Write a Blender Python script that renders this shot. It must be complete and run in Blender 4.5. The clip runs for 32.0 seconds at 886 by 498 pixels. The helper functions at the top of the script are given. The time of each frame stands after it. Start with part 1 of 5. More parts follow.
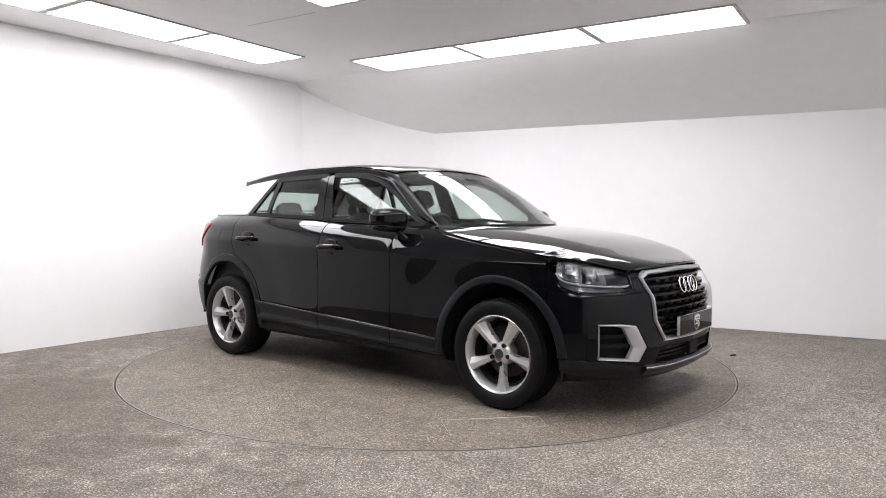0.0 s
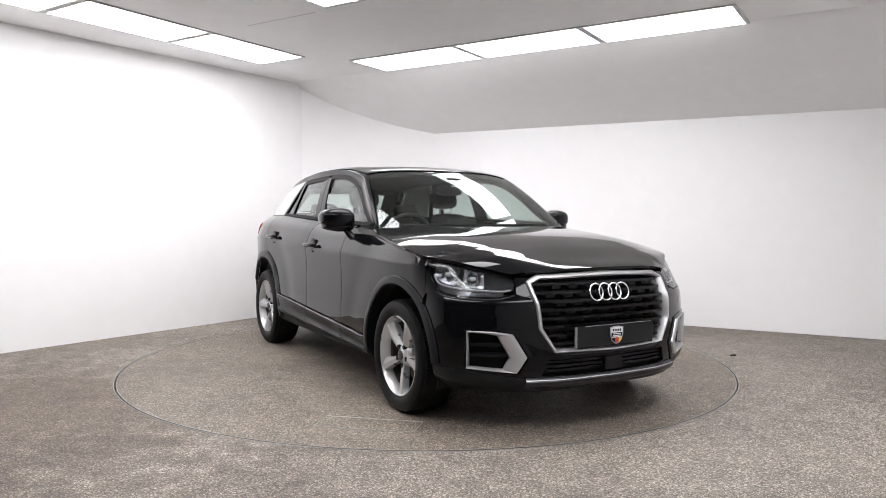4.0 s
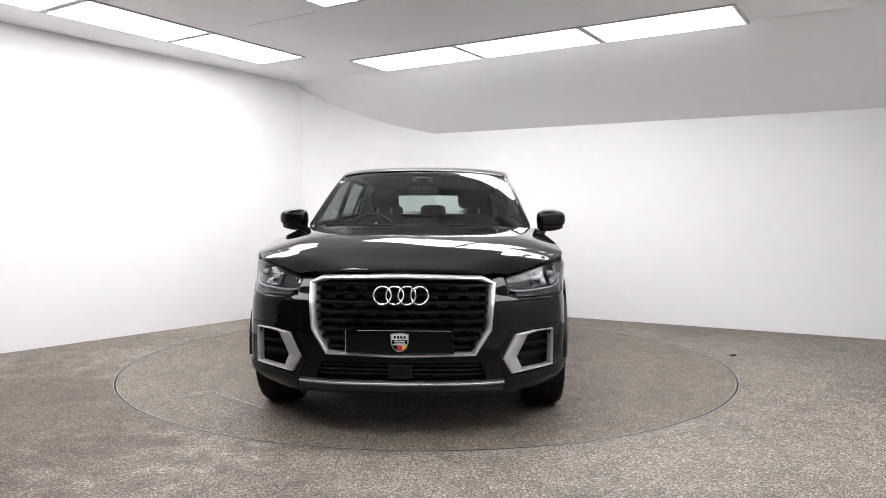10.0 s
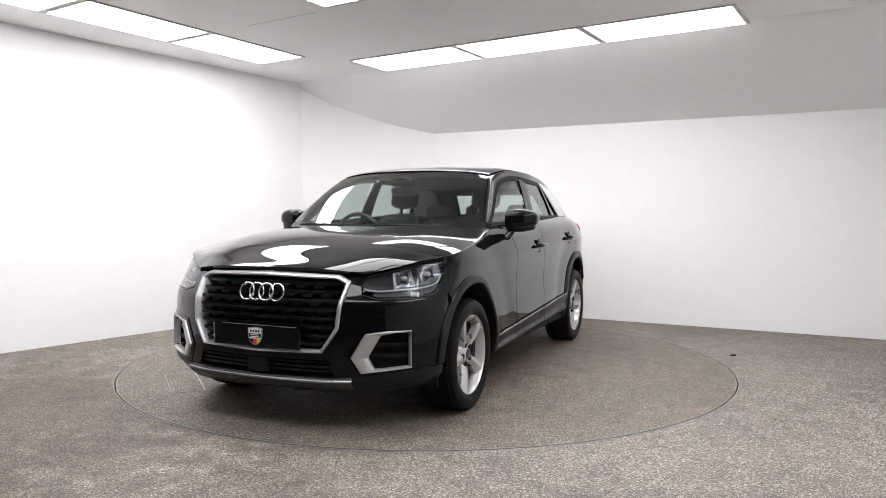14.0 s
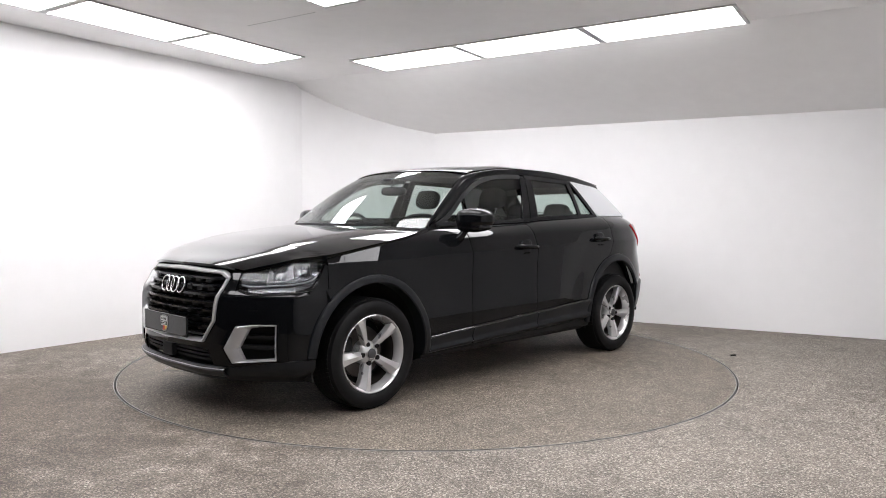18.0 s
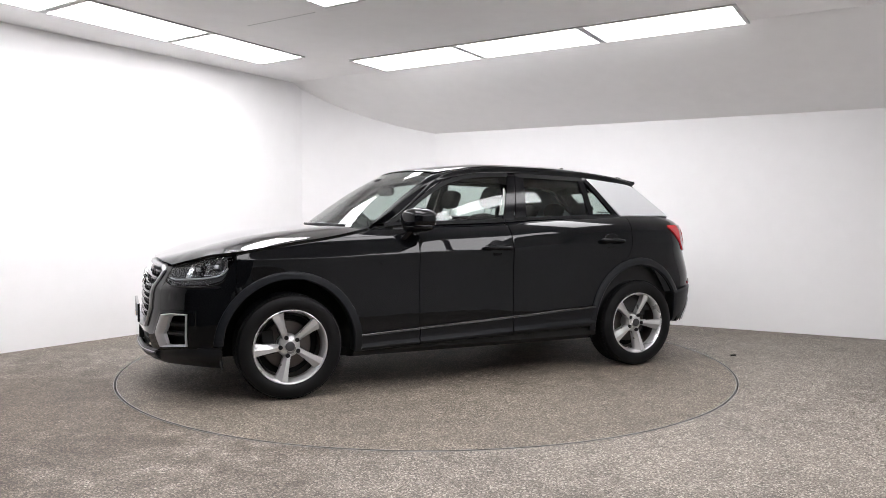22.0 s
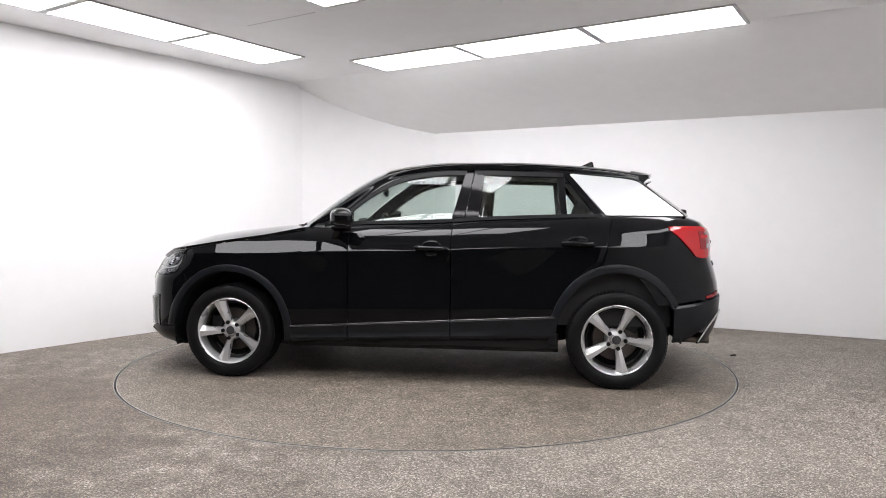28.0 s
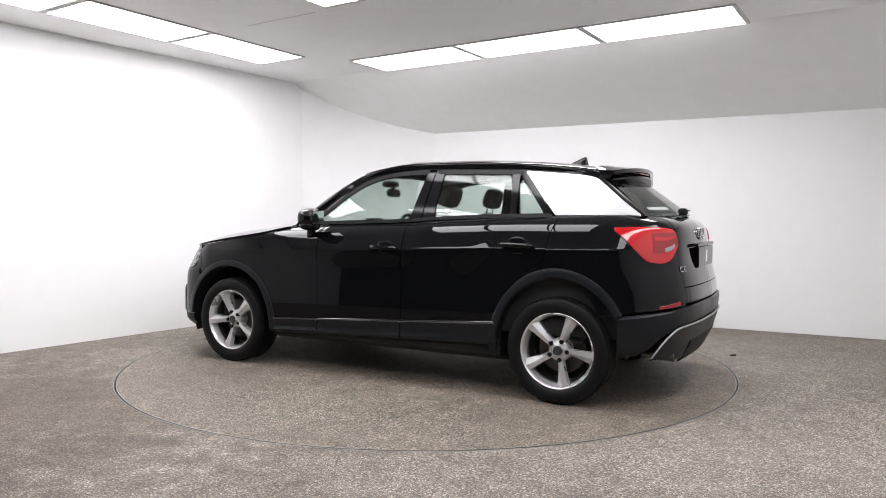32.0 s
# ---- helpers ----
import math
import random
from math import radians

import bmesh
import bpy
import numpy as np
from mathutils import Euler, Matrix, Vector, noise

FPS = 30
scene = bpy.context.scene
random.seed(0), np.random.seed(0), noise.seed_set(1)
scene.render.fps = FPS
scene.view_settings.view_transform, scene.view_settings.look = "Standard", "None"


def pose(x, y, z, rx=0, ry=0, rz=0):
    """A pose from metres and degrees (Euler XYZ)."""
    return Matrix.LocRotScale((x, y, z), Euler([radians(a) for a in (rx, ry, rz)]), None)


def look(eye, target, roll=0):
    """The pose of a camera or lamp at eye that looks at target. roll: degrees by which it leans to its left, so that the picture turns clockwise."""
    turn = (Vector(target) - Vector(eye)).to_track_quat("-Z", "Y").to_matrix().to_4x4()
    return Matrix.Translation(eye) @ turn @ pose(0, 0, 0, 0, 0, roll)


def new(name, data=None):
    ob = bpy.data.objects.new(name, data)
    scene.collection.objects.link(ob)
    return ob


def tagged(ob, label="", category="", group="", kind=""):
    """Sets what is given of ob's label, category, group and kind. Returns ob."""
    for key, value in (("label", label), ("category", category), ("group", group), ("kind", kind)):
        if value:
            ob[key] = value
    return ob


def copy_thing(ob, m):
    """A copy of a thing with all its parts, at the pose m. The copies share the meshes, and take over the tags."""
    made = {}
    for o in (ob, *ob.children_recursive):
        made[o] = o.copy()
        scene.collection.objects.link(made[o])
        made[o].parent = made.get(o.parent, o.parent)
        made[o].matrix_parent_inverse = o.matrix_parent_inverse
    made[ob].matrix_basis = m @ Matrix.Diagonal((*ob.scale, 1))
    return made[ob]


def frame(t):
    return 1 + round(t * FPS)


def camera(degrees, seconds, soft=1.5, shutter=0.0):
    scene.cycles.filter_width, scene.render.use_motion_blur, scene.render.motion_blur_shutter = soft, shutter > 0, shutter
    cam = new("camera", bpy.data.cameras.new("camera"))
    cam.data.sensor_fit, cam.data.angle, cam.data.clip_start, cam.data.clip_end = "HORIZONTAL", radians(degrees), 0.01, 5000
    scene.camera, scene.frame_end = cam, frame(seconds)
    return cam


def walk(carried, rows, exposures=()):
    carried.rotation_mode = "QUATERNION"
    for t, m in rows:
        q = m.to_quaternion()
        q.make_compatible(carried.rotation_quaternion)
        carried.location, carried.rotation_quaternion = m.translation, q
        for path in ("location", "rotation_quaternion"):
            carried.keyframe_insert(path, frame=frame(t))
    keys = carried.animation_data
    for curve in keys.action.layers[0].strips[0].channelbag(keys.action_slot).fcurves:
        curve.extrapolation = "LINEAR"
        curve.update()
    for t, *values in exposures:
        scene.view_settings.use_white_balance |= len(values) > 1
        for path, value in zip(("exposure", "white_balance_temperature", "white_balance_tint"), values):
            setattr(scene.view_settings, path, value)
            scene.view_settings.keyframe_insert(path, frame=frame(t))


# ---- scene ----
# ---------- camera: it stands still; the turntable turns ----------
cam = camera(63.15, 32.0, soft=0.9)
YAW, PITCH = 0.01915, -0.04377
EYE = Vector((0.0, -5.582, 1.100))
AIM = EYE + Vector((math.sin(YAW) * math.cos(PITCH), math.cos(YAW) * math.cos(PITCH), math.sin(PITCH)))
walk(cam, [(0.0, look(EYE, AIM, 0.223)), (32.0, look(EYE, AIM, 0.223))])

# turn of the table in degrees at a time, and the car's place on it
TURN0, RATE = -40.083, -5.3058
OFF = Matrix.Translation((-0.0409, -0.0278, 0.0))
TABLE_R = 2.23

# ---------- light ----------
world = bpy.data.worlds.new("world")
scene.world = world
world.use_nodes = True
world.node_tree.nodes["Background"].inputs[0].default_value = (0.9, 0.95, 1.0, 1)
world.node_tree.nodes["Background"].inputs[1].default_value = 0.02
scene.view_settings.exposure = 0.0
PANEL_GLOW = 11.4

# ---------- materials ----------
def mat(name, colour, rough=0.5, metal=0.0, coat=0.0, spec=0.5, noise_scale=0, noise_amt=0.0, bump=0.0, bump_scale=0,
        emit=0.0, trans=0.0, ior=1.45, rough_var=0.0, alpha=1.0, coat_rough=0.03):
    """A principled material with colour and roughness variation at two scales and fine relief."""
    m = bpy.data.materials.new(name)
    m.use_nodes = True
    nt = m.node_tree
    b = nt.nodes["Principled BSDF"]
    c = (*colour, 1)
    b.inputs["Base Color"].default_value = c
    b.inputs["Roughness"].default_value = rough
    b.inputs["Metallic"].default_value = metal
    b.inputs["Coat Weight"].default_value = coat
    b.inputs["Coat Roughness"].default_value = coat_rough
    b.inputs["Specular IOR Level"].default_value = spec
    b.inputs["Transmission Weight"].default_value = trans
    b.inputs["IOR"].default_value = ior
    if emit:
        b.inputs["Emission Color"].default_value = c
        b.inputs["Emission Strength"].default_value = emit
    if noise_amt or rough_var or bump:
        tc = nt.nodes.new("ShaderNodeTexCoord")
    if noise_amt:
        n1, n2 = nt.nodes.new("ShaderNodeTexNoise"), nt.nodes.new("ShaderNodeTexNoise")
        n1.inputs["Scale"].default_value, n2.inputs["Scale"].default_value = noise_scale, noise_scale * 9
        n1.inputs["Detail"].default_value = n2.inputs["Detail"].default_value = 4
        mx = nt.nodes.new("ShaderNodeMath")
        mx.operation = "ADD"
        hs = nt.nodes.new("ShaderNodeMapRange")
        hs.inputs[1].default_value, hs.inputs[2].default_value = 0.6, 1.4
        hs.inputs[3].default_value, hs.inputs[4].default_value = 1 - noise_amt, 1 + noise_amt
        mul = nt.nodes.new("ShaderNodeVectorMath")
        mul.operation = "MULTIPLY"
        mul.inputs[0].default_value = colour
        for n in (n1, n2):
            nt.links.new(tc.outputs["Object"], n.inputs["Vector"])
        nt.links.new(n1.outputs[0], mx.inputs[0])
        nt.links.new(n2.outputs[0], mx.inputs[1])
        nt.links.new(mx.outputs[0], hs.inputs[0])
        nt.links.new(hs.outputs[0], mul.inputs[1])
        nt.links.new(mul.outputs[0], b.inputs["Base Color"])
    if rough_var:
        n3 = nt.nodes.new("ShaderNodeTexNoise")
        n3.inputs["Scale"].default_value, n3.inputs["Detail"].default_value = 6.0, 5
        r = nt.nodes.new("ShaderNodeMapRange")
        r.inputs[1].default_value, r.inputs[2].default_value = 0.3, 0.7
        r.inputs[3].default_value, r.inputs[4].default_value = max(0, rough - rough_var), rough + rough_var
        nt.links.new(tc.outputs["Object"], n3.inputs["Vector"])
        nt.links.new(n3.outputs[0], r.inputs[0])
        nt.links.new(r.outputs[0], b.inputs["Roughness"])
    if bump:
        n4, bp = nt.nodes.new("ShaderNodeTexNoise"), nt.nodes.new("ShaderNodeBump")
        n4.inputs["Scale"].default_value, n4.inputs["Detail"].default_value = bump_scale, 3
        bp.inputs["Strength"].default_value, bp.inputs["Distance"].default_value = bump, 0.002
        nt.links.new(tc.outputs["Object"], n4.inputs["Vector"])
        nt.links.new(n4.outputs[0], bp.inputs["Height"])
        nt.links.new(bp.outputs[0], b.inputs["Normal"])
    return m


def floor_mat(name, tint, brown_patches):
    """Bonded-aggregate resin floor: light and dark grit in a brown-grey binder, worn and stained in broad patches; the
    last argument lists browner, darker areas, dirty trodden floor among them, as (x, y, half length, half width,
    strength).
    """
    m = bpy.data.materials.new(name)
    m.use_nodes = True
    nt = m.node_tree
    N, L = nt.nodes.new, nt.links.new
    b = nt.nodes["Principled BSDF"]
    tc = N("ShaderNodeTexCoord")
    vo = N("ShaderNodeTexVoronoi")
    vo.inputs["Scale"].default_value = 165
    no = N("ShaderNodeTexNoise")
    no.inputs["Scale"].default_value, no.inputs["Detail"].default_value = 120, 4
    big = N("ShaderNodeTexNoise")
    big.inputs["Scale"].default_value, big.inputs["Detail"].default_value = 1.1, 5
    mid = N("ShaderNodeTexNoise")
    mid.inputs["Scale"].default_value, mid.inputs["Detail"].default_value = 7, 6
    for n in (vo, no, big, mid):
        L(tc.outputs["Object"], n.inputs["Vector"])
    sep = N("ShaderNodeSeparateColor")
    L(vo.outputs["Color"], sep.inputs[0])
    ramp = N("ShaderNodeValToRGB")
    e = ramp.color_ramp.elements
    e[0].position, e[0].color = 0.0, (0.075 * tint[0], 0.066 * tint[1], 0.058 * tint[2], 1)
    e[1].position, e[1].color = 1.0, (0.58 * tint[0], 0.55 * tint[1], 0.52 * tint[2], 1)
    for pos, v in ((0.25, (0.135, 0.118, 0.104)), (0.5, (0.21, 0.187, 0.168)), (0.78, (0.30, 0.270, 0.246))):
        q = e.new(pos)
        q.color = (v[0] * tint[0], v[1] * tint[1], v[2] * tint[2], 1)
    L(sep.outputs[0], ramp.inputs[0])
    acc = N("ShaderNodeMath")
    acc.operation = "ADD"
    L(big.outputs[0], acc.inputs[0])
    L(mid.outputs[0], acc.inputs[1])
    rng = N("ShaderNodeMapRange")
    rng.inputs[1].default_value, rng.inputs[2].default_value = 0.7, 1.3
    rng.inputs[3].default_value, rng.inputs[4].default_value = 0.74, 1.2
    L(acc.outputs[0], rng.inputs[0])
    gr = N("ShaderNodeMapRange")
    gr.inputs[1].default_value, gr.inputs[2].default_value = 0.3, 0.7
    gr.inputs[3].default_value, gr.inputs[4].default_value = 0.70, 1.30
    L(no.outputs[0], gr.inputs[0])
    mm = N("ShaderNodeMath")
    mm.operation = "MULTIPLY"
    L(rng.outputs[0], mm.inputs[0])
    L(gr.outputs[0], mm.inputs[1])
    mul = N("ShaderNodeVectorMath")
    mul.operation = "MULTIPLY"
    L(ramp.outputs[0], mul.inputs[0])
    L(mm.outputs[0], mul.inputs[1])
    last = mul.outputs[0]
    for x, y, rx, ry, amount in brown_patches:
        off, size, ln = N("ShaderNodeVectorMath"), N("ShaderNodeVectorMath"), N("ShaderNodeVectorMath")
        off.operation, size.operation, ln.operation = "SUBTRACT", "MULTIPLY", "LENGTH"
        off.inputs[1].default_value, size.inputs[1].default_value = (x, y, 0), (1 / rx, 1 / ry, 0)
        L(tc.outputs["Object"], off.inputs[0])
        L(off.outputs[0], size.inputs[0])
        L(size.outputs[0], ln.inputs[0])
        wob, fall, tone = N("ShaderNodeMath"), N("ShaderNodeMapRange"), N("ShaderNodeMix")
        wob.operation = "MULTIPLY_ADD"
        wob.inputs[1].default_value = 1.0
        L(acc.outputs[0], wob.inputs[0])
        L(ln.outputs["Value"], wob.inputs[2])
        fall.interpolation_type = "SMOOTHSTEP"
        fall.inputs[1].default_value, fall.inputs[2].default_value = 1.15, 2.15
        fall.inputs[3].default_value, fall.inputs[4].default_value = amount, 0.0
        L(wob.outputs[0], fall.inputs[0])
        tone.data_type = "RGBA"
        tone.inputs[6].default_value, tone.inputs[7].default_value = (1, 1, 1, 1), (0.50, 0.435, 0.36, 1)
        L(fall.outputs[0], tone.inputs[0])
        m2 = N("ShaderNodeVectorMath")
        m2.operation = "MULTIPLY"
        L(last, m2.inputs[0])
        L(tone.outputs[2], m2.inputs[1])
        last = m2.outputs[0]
    L(last, b.inputs["Base Color"])
    b.inputs["Roughness"].default_value = 0.62
    bp = N("ShaderNodeBump")
    bp.inputs["Strength"].default_value, bp.inputs["Distance"].default_value = 0.45, 0.003
    L(vo.outputs["Distance"], bp.inputs["Height"])
    L(bp.outputs[0], b.inputs["Normal"])
    return m


def glass_mat(name, tint, rough=0.0, mix=0.045):
    """Thin glass: clear with a tint, and a mirror-like surface that grows towards grazing."""
    m = bpy.data.materials.new(name)
    m.use_nodes = True
    nt = m.node_tree
    nt.nodes.remove(nt.nodes["Principled BSDF"])
    tr, gl = nt.nodes.new("ShaderNodeBsdfTransparent"), nt.nodes.new("ShaderNodeBsdfGlossy")
    lw, mx = nt.nodes.new("ShaderNodeLayerWeight"), nt.nodes.new("ShaderNodeMixShader")
    pw, ad = nt.nodes.new("ShaderNodeMath"), nt.nodes.new("ShaderNodeMath")
    pw.operation, ad.operation = "POWER", "MULTIPLY_ADD"
    lw.inputs[0].default_value = 0.5
    pw.inputs[1].default_value = 4.5
    ad.inputs[1].default_value, ad.inputs[2].default_value = 0.85, mix
    tr.inputs[0].default_value = (*tint, 1)
    gl.inputs["Roughness"].default_value = rough
    nt.links.new(lw.outputs["Facing"], pw.inputs[0])
    nt.links.new(pw.outputs[0], ad.inputs[0])
    nt.links.new(ad.outputs[0], mx.inputs[0])
    nt.links.new(tr.outputs[0], mx.inputs[1])
    nt.links.new(gl.outputs[0], mx.inputs[2])
    nt.links.new(mx.outputs[0], nt.nodes["Material Output"].inputs[0])
    return m


M_WALL = mat("white_wall_paint", (0.89, 0.885, 0.89), 0.75, noise_scale=0.7, noise_amt=0.02, bump=0.05, bump_scale=160)
M_CEIL = mat("ceiling_paint", (0.925, 0.92, 0.92), 0.8, noise_scale=0.9, noise_amt=0.025, bump=0.04, bump_scale=120)
M_DARK = mat("dark_drape", (0.035, 0.035, 0.038), 0.9, noise_scale=2, noise_amt=0.15)
M_GREY = mat("bounce_wall_grey", (0.63, 0.63, 0.635), 0.8, noise_scale=1.5, noise_amt=0.05)
M_FLOOR = floor_mat("aggregate_floor", (0.835, 0.806, 0.755), ((-2.4, -1.5, 2.2, 1.8, 0.90), (-2.0, -3.4, 2.6, 1.7, 0.62), (-3.3, 0.6, 1.6, 1.1, 0.35), (2.6, 1.6, 2.2, 1.0, 0.40)))
# the deck has two browner, darker patches, the larger one under the car
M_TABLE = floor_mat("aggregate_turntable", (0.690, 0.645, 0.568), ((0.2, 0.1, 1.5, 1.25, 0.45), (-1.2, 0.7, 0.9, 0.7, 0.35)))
M_GAP = mat("joint_shadow_gap", (0.02, 0.019, 0.018), 0.9)
M_STEEL = mat("worn_steel_trim", (0.42, 0.41, 0.40), 0.45, metal=0.8, rough_var=0.1)
M_HATCH = mat("bright_worn_strip", (0.54, 0.53, 0.50), 0.5, metal=0.3, noise_scale=25, noise_amt=0.25)
M_LAMP = mat("light_panel_diffuser", (1.0, 0.985, 1.01), 0.6, emit=PANEL_GLOW)
M_LFRAME = mat("lamp_frame_white", (0.55, 0.55, 0.55), 0.5, noise_scale=3, noise_amt=0.02)

M_PAINT = mat("black_gloss_paint", (0.0028, 0.0031, 0.0038), 0.02, coat=1.0, coat_rough=0.004, spec=0.05)
M_PAINT.node_tree.nodes["Principled BSDF"].inputs["Coat IOR"].default_value = 1.295
M_TRIM = mat("gloss_black_trim", (0.005, 0.005, 0.006), 0.10, spec=0.32, rough_var=0.03)
M_CLAD = mat("dark_grey_satin_plastic", (0.0066, 0.0077, 0.0098), 0.33, spec=0.32, noise_scale=8, noise_amt=0.06, rough_var=0.05, bump=0.05, bump_scale=700)
M_STRIP = mat("gloss_black_strip", (0.012, 0.012, 0.013), 0.06, coat=1.0)
M_PLASTIC = mat("black_grained_plastic", (0.007, 0.007, 0.008), 0.5, spec=0.2, noise_scale=9, noise_amt=0.1, bump=0.12, bump_scale=600)
M_RUBBER = mat("tyre_rubber", (0.0055, 0.0055, 0.006), 0.52, spec=0.20, noise_scale=14, noise_amt=0.2, rough_var=0.08)
M_ALLOY = mat("silver_alloy", (0.56, 0.56, 0.565), 0.30, metal=0.6, rough_var=0.05, noise_scale=12, noise_amt=0.03)
M_SILVER = mat("satin_silver_trim", (0.46, 0.46, 0.47), 0.36, metal=0.6, rough_var=0.04)
M_SAIL = mat("silver_pillar_paint", (0.66, 0.67, 0.69), 0.30, metal=0.35, coat=0.6)
M_CHROME = mat("chrome", (0.85, 0.85, 0.86), 0.06, metal=1.0)
M_GLASS = glass_mat("tinted_glass", (0.84, 0.885, 0.865))
M_SCREEN = glass_mat("windscreen_glass", (0.87, 0.91, 0.895))
M_CLEAR = glass_mat("clear_lens", (0.90, 0.91, 0.92), mix=0.014)
M_RED = mat("red_lens", (0.42, 0.006, 0.010), 0.10, coat=0.5, noise_scale=30, noise_amt=0.05)
M_REDDARK = mat("dark_red_lens", (0.22, 0.004, 0.008), 0.10, coat=0.4)
M_INT = mat("black_interior_fabric", (0.018, 0.018, 0.019), 0.8, noise_scale=25, noise_amt=0.15, bump=0.1, bump_scale=500)
M_INTGREY = mat("grey_headlining", (0.16, 0.16, 0.155), 0.85, noise_scale=20, noise_amt=0.08)
M_DISC = mat("brake_steel", (0.10, 0.09, 0.085), 0.45, metal=0.9, noise_scale=20, noise_amt=0.1)
M_UNDER = mat("underbody_black", (0.006, 0.006, 0.006), 0.85, noise_scale=6, noise_amt=0.2)

# ---------- helpers for meshes ----------
def part(name, bm, material, parent, label=""):
    """Links a bmesh or a mesh as one mesh object, under a thing or a part where there is one."""
    if isinstance(bm, bmesh.types.BMesh):
        me = bpy.data.meshes.new(name)
        bm.to_mesh(me)
        bm.free()
    else:
        me = bm
    if material and not me.materials:
        me.materials.append(material)
    ob = new(name, me)
    if parent:
        ob.parent = parent
    if label:
        tagged(ob, label)
    return ob


def poly_mesh(name, verts, faces, smooth=0.0):
    me = bpy.data.meshes.new(name)
    me.from_pydata([tuple(map(float, v)) for v in verts], [], faces)
    me.validate()
    if smooth:
        me.shade_smooth()
        me.set_sharp_from_angle(angle=radians(smooth))
    return me


def box(bm, cx, cy, cz, sx, sy, sz, bevel=0.0, m=None):
    r = bmesh.ops.create_cube(bm, size=1.0)
    vs = r["verts"]
    for v in vs:
        v.co = Vector((cx + v.co.x * sx, cy + v.co.y * sy, cz + v.co.z * sz))
    if bevel:
        es = {e for v in vs for e in v.link_edges}
        out = bmesh.ops.bevel(bm, geom=list(es), offset=bevel, segments=2, affect="EDGES", profile=0.6)
        vs = list({v for f in out["faces"] for v in f.verts} | {v for v in vs if v.is_valid})
    if m is not None:
        bmesh.ops.transform(bm, matrix=m, verts=[v for v in vs if v.is_valid])
    return vs


def prism(plan, z0, z1):
    """A solid over a plan polygon (counter-clockwise)."""
    n = len(plan)
    v = [(x, y, z0) for x, y in plan] + [(x, y, z1) for x, y in plan]
    f = [tuple(range(n - 1, -1, -1)), tuple(range(n, 2 * n))] + [(i, (i + 1) % n, (i + 1) % n + n, i + n) for i in range(n)]
    return v, f


# ---------- the studio ----------
WALL_A, WALL_B = Vector((-1.48, 2.84)), Vector((0.07, 3.17))
DIR_L, DIR_B = Vector((-0.5915, -0.8063)), Vector((0.8723, -0.4890))
NOR_L, NOR_B = Vector((-0.8063, 0.5915)), Vector((0.4890, 0.8723))
CEIL_Z, SOFFIT_Z = 2.63, 2.11
LEFT_END, BACK_END = WALL_A + DIR_L * 6.97, WALL_B + DIR_B * 5.5
FRONT_END = BACK_END + Vector((-0.5503, -0.8350)) * 7.9


def wall(name, pts, height, mat_, thick, label):
    """An upright wall along a plan line, its outer face offset to the right-hand side by thick."""
    v, f = [], []
    k = len(pts)
    outs = []
    for i, p in enumerate(pts):
        a, b = pts[max(0, i - 1)], pts[min(k - 1, i + 1)]
        d = (b - a).normalized()
        outs.append(p + Vector((-d.y, d.x)) * thick)
    hs = height if isinstance(height, (list, tuple)) else [height] * k
    for ring in (pts, outs):
        for p, hh in zip(ring, hs):
            v += [(p.x, p.y, 0), (p.x, p.y, hh)]
    o = 2 * k
    for i in range(k - 1):
        a = 2 * i
        f += [(a, a + 2, a + 3, a + 1), (o + a, o + a + 1, o + a + 3, o + a + 2), (a + 1, a + 3, o + a + 3, o + a + 1), (a, o + a, o + a + 2, a + 2)]
    f += [(0, 1, o + 1, o), (o - 2, 2 * o - 2, 2 * o - 1, o - 1)]
    ob = part(name, poly_mesh(name, v, f, 35), mat_, None)
    return tagged(ob, label, "wall", kind="structure")


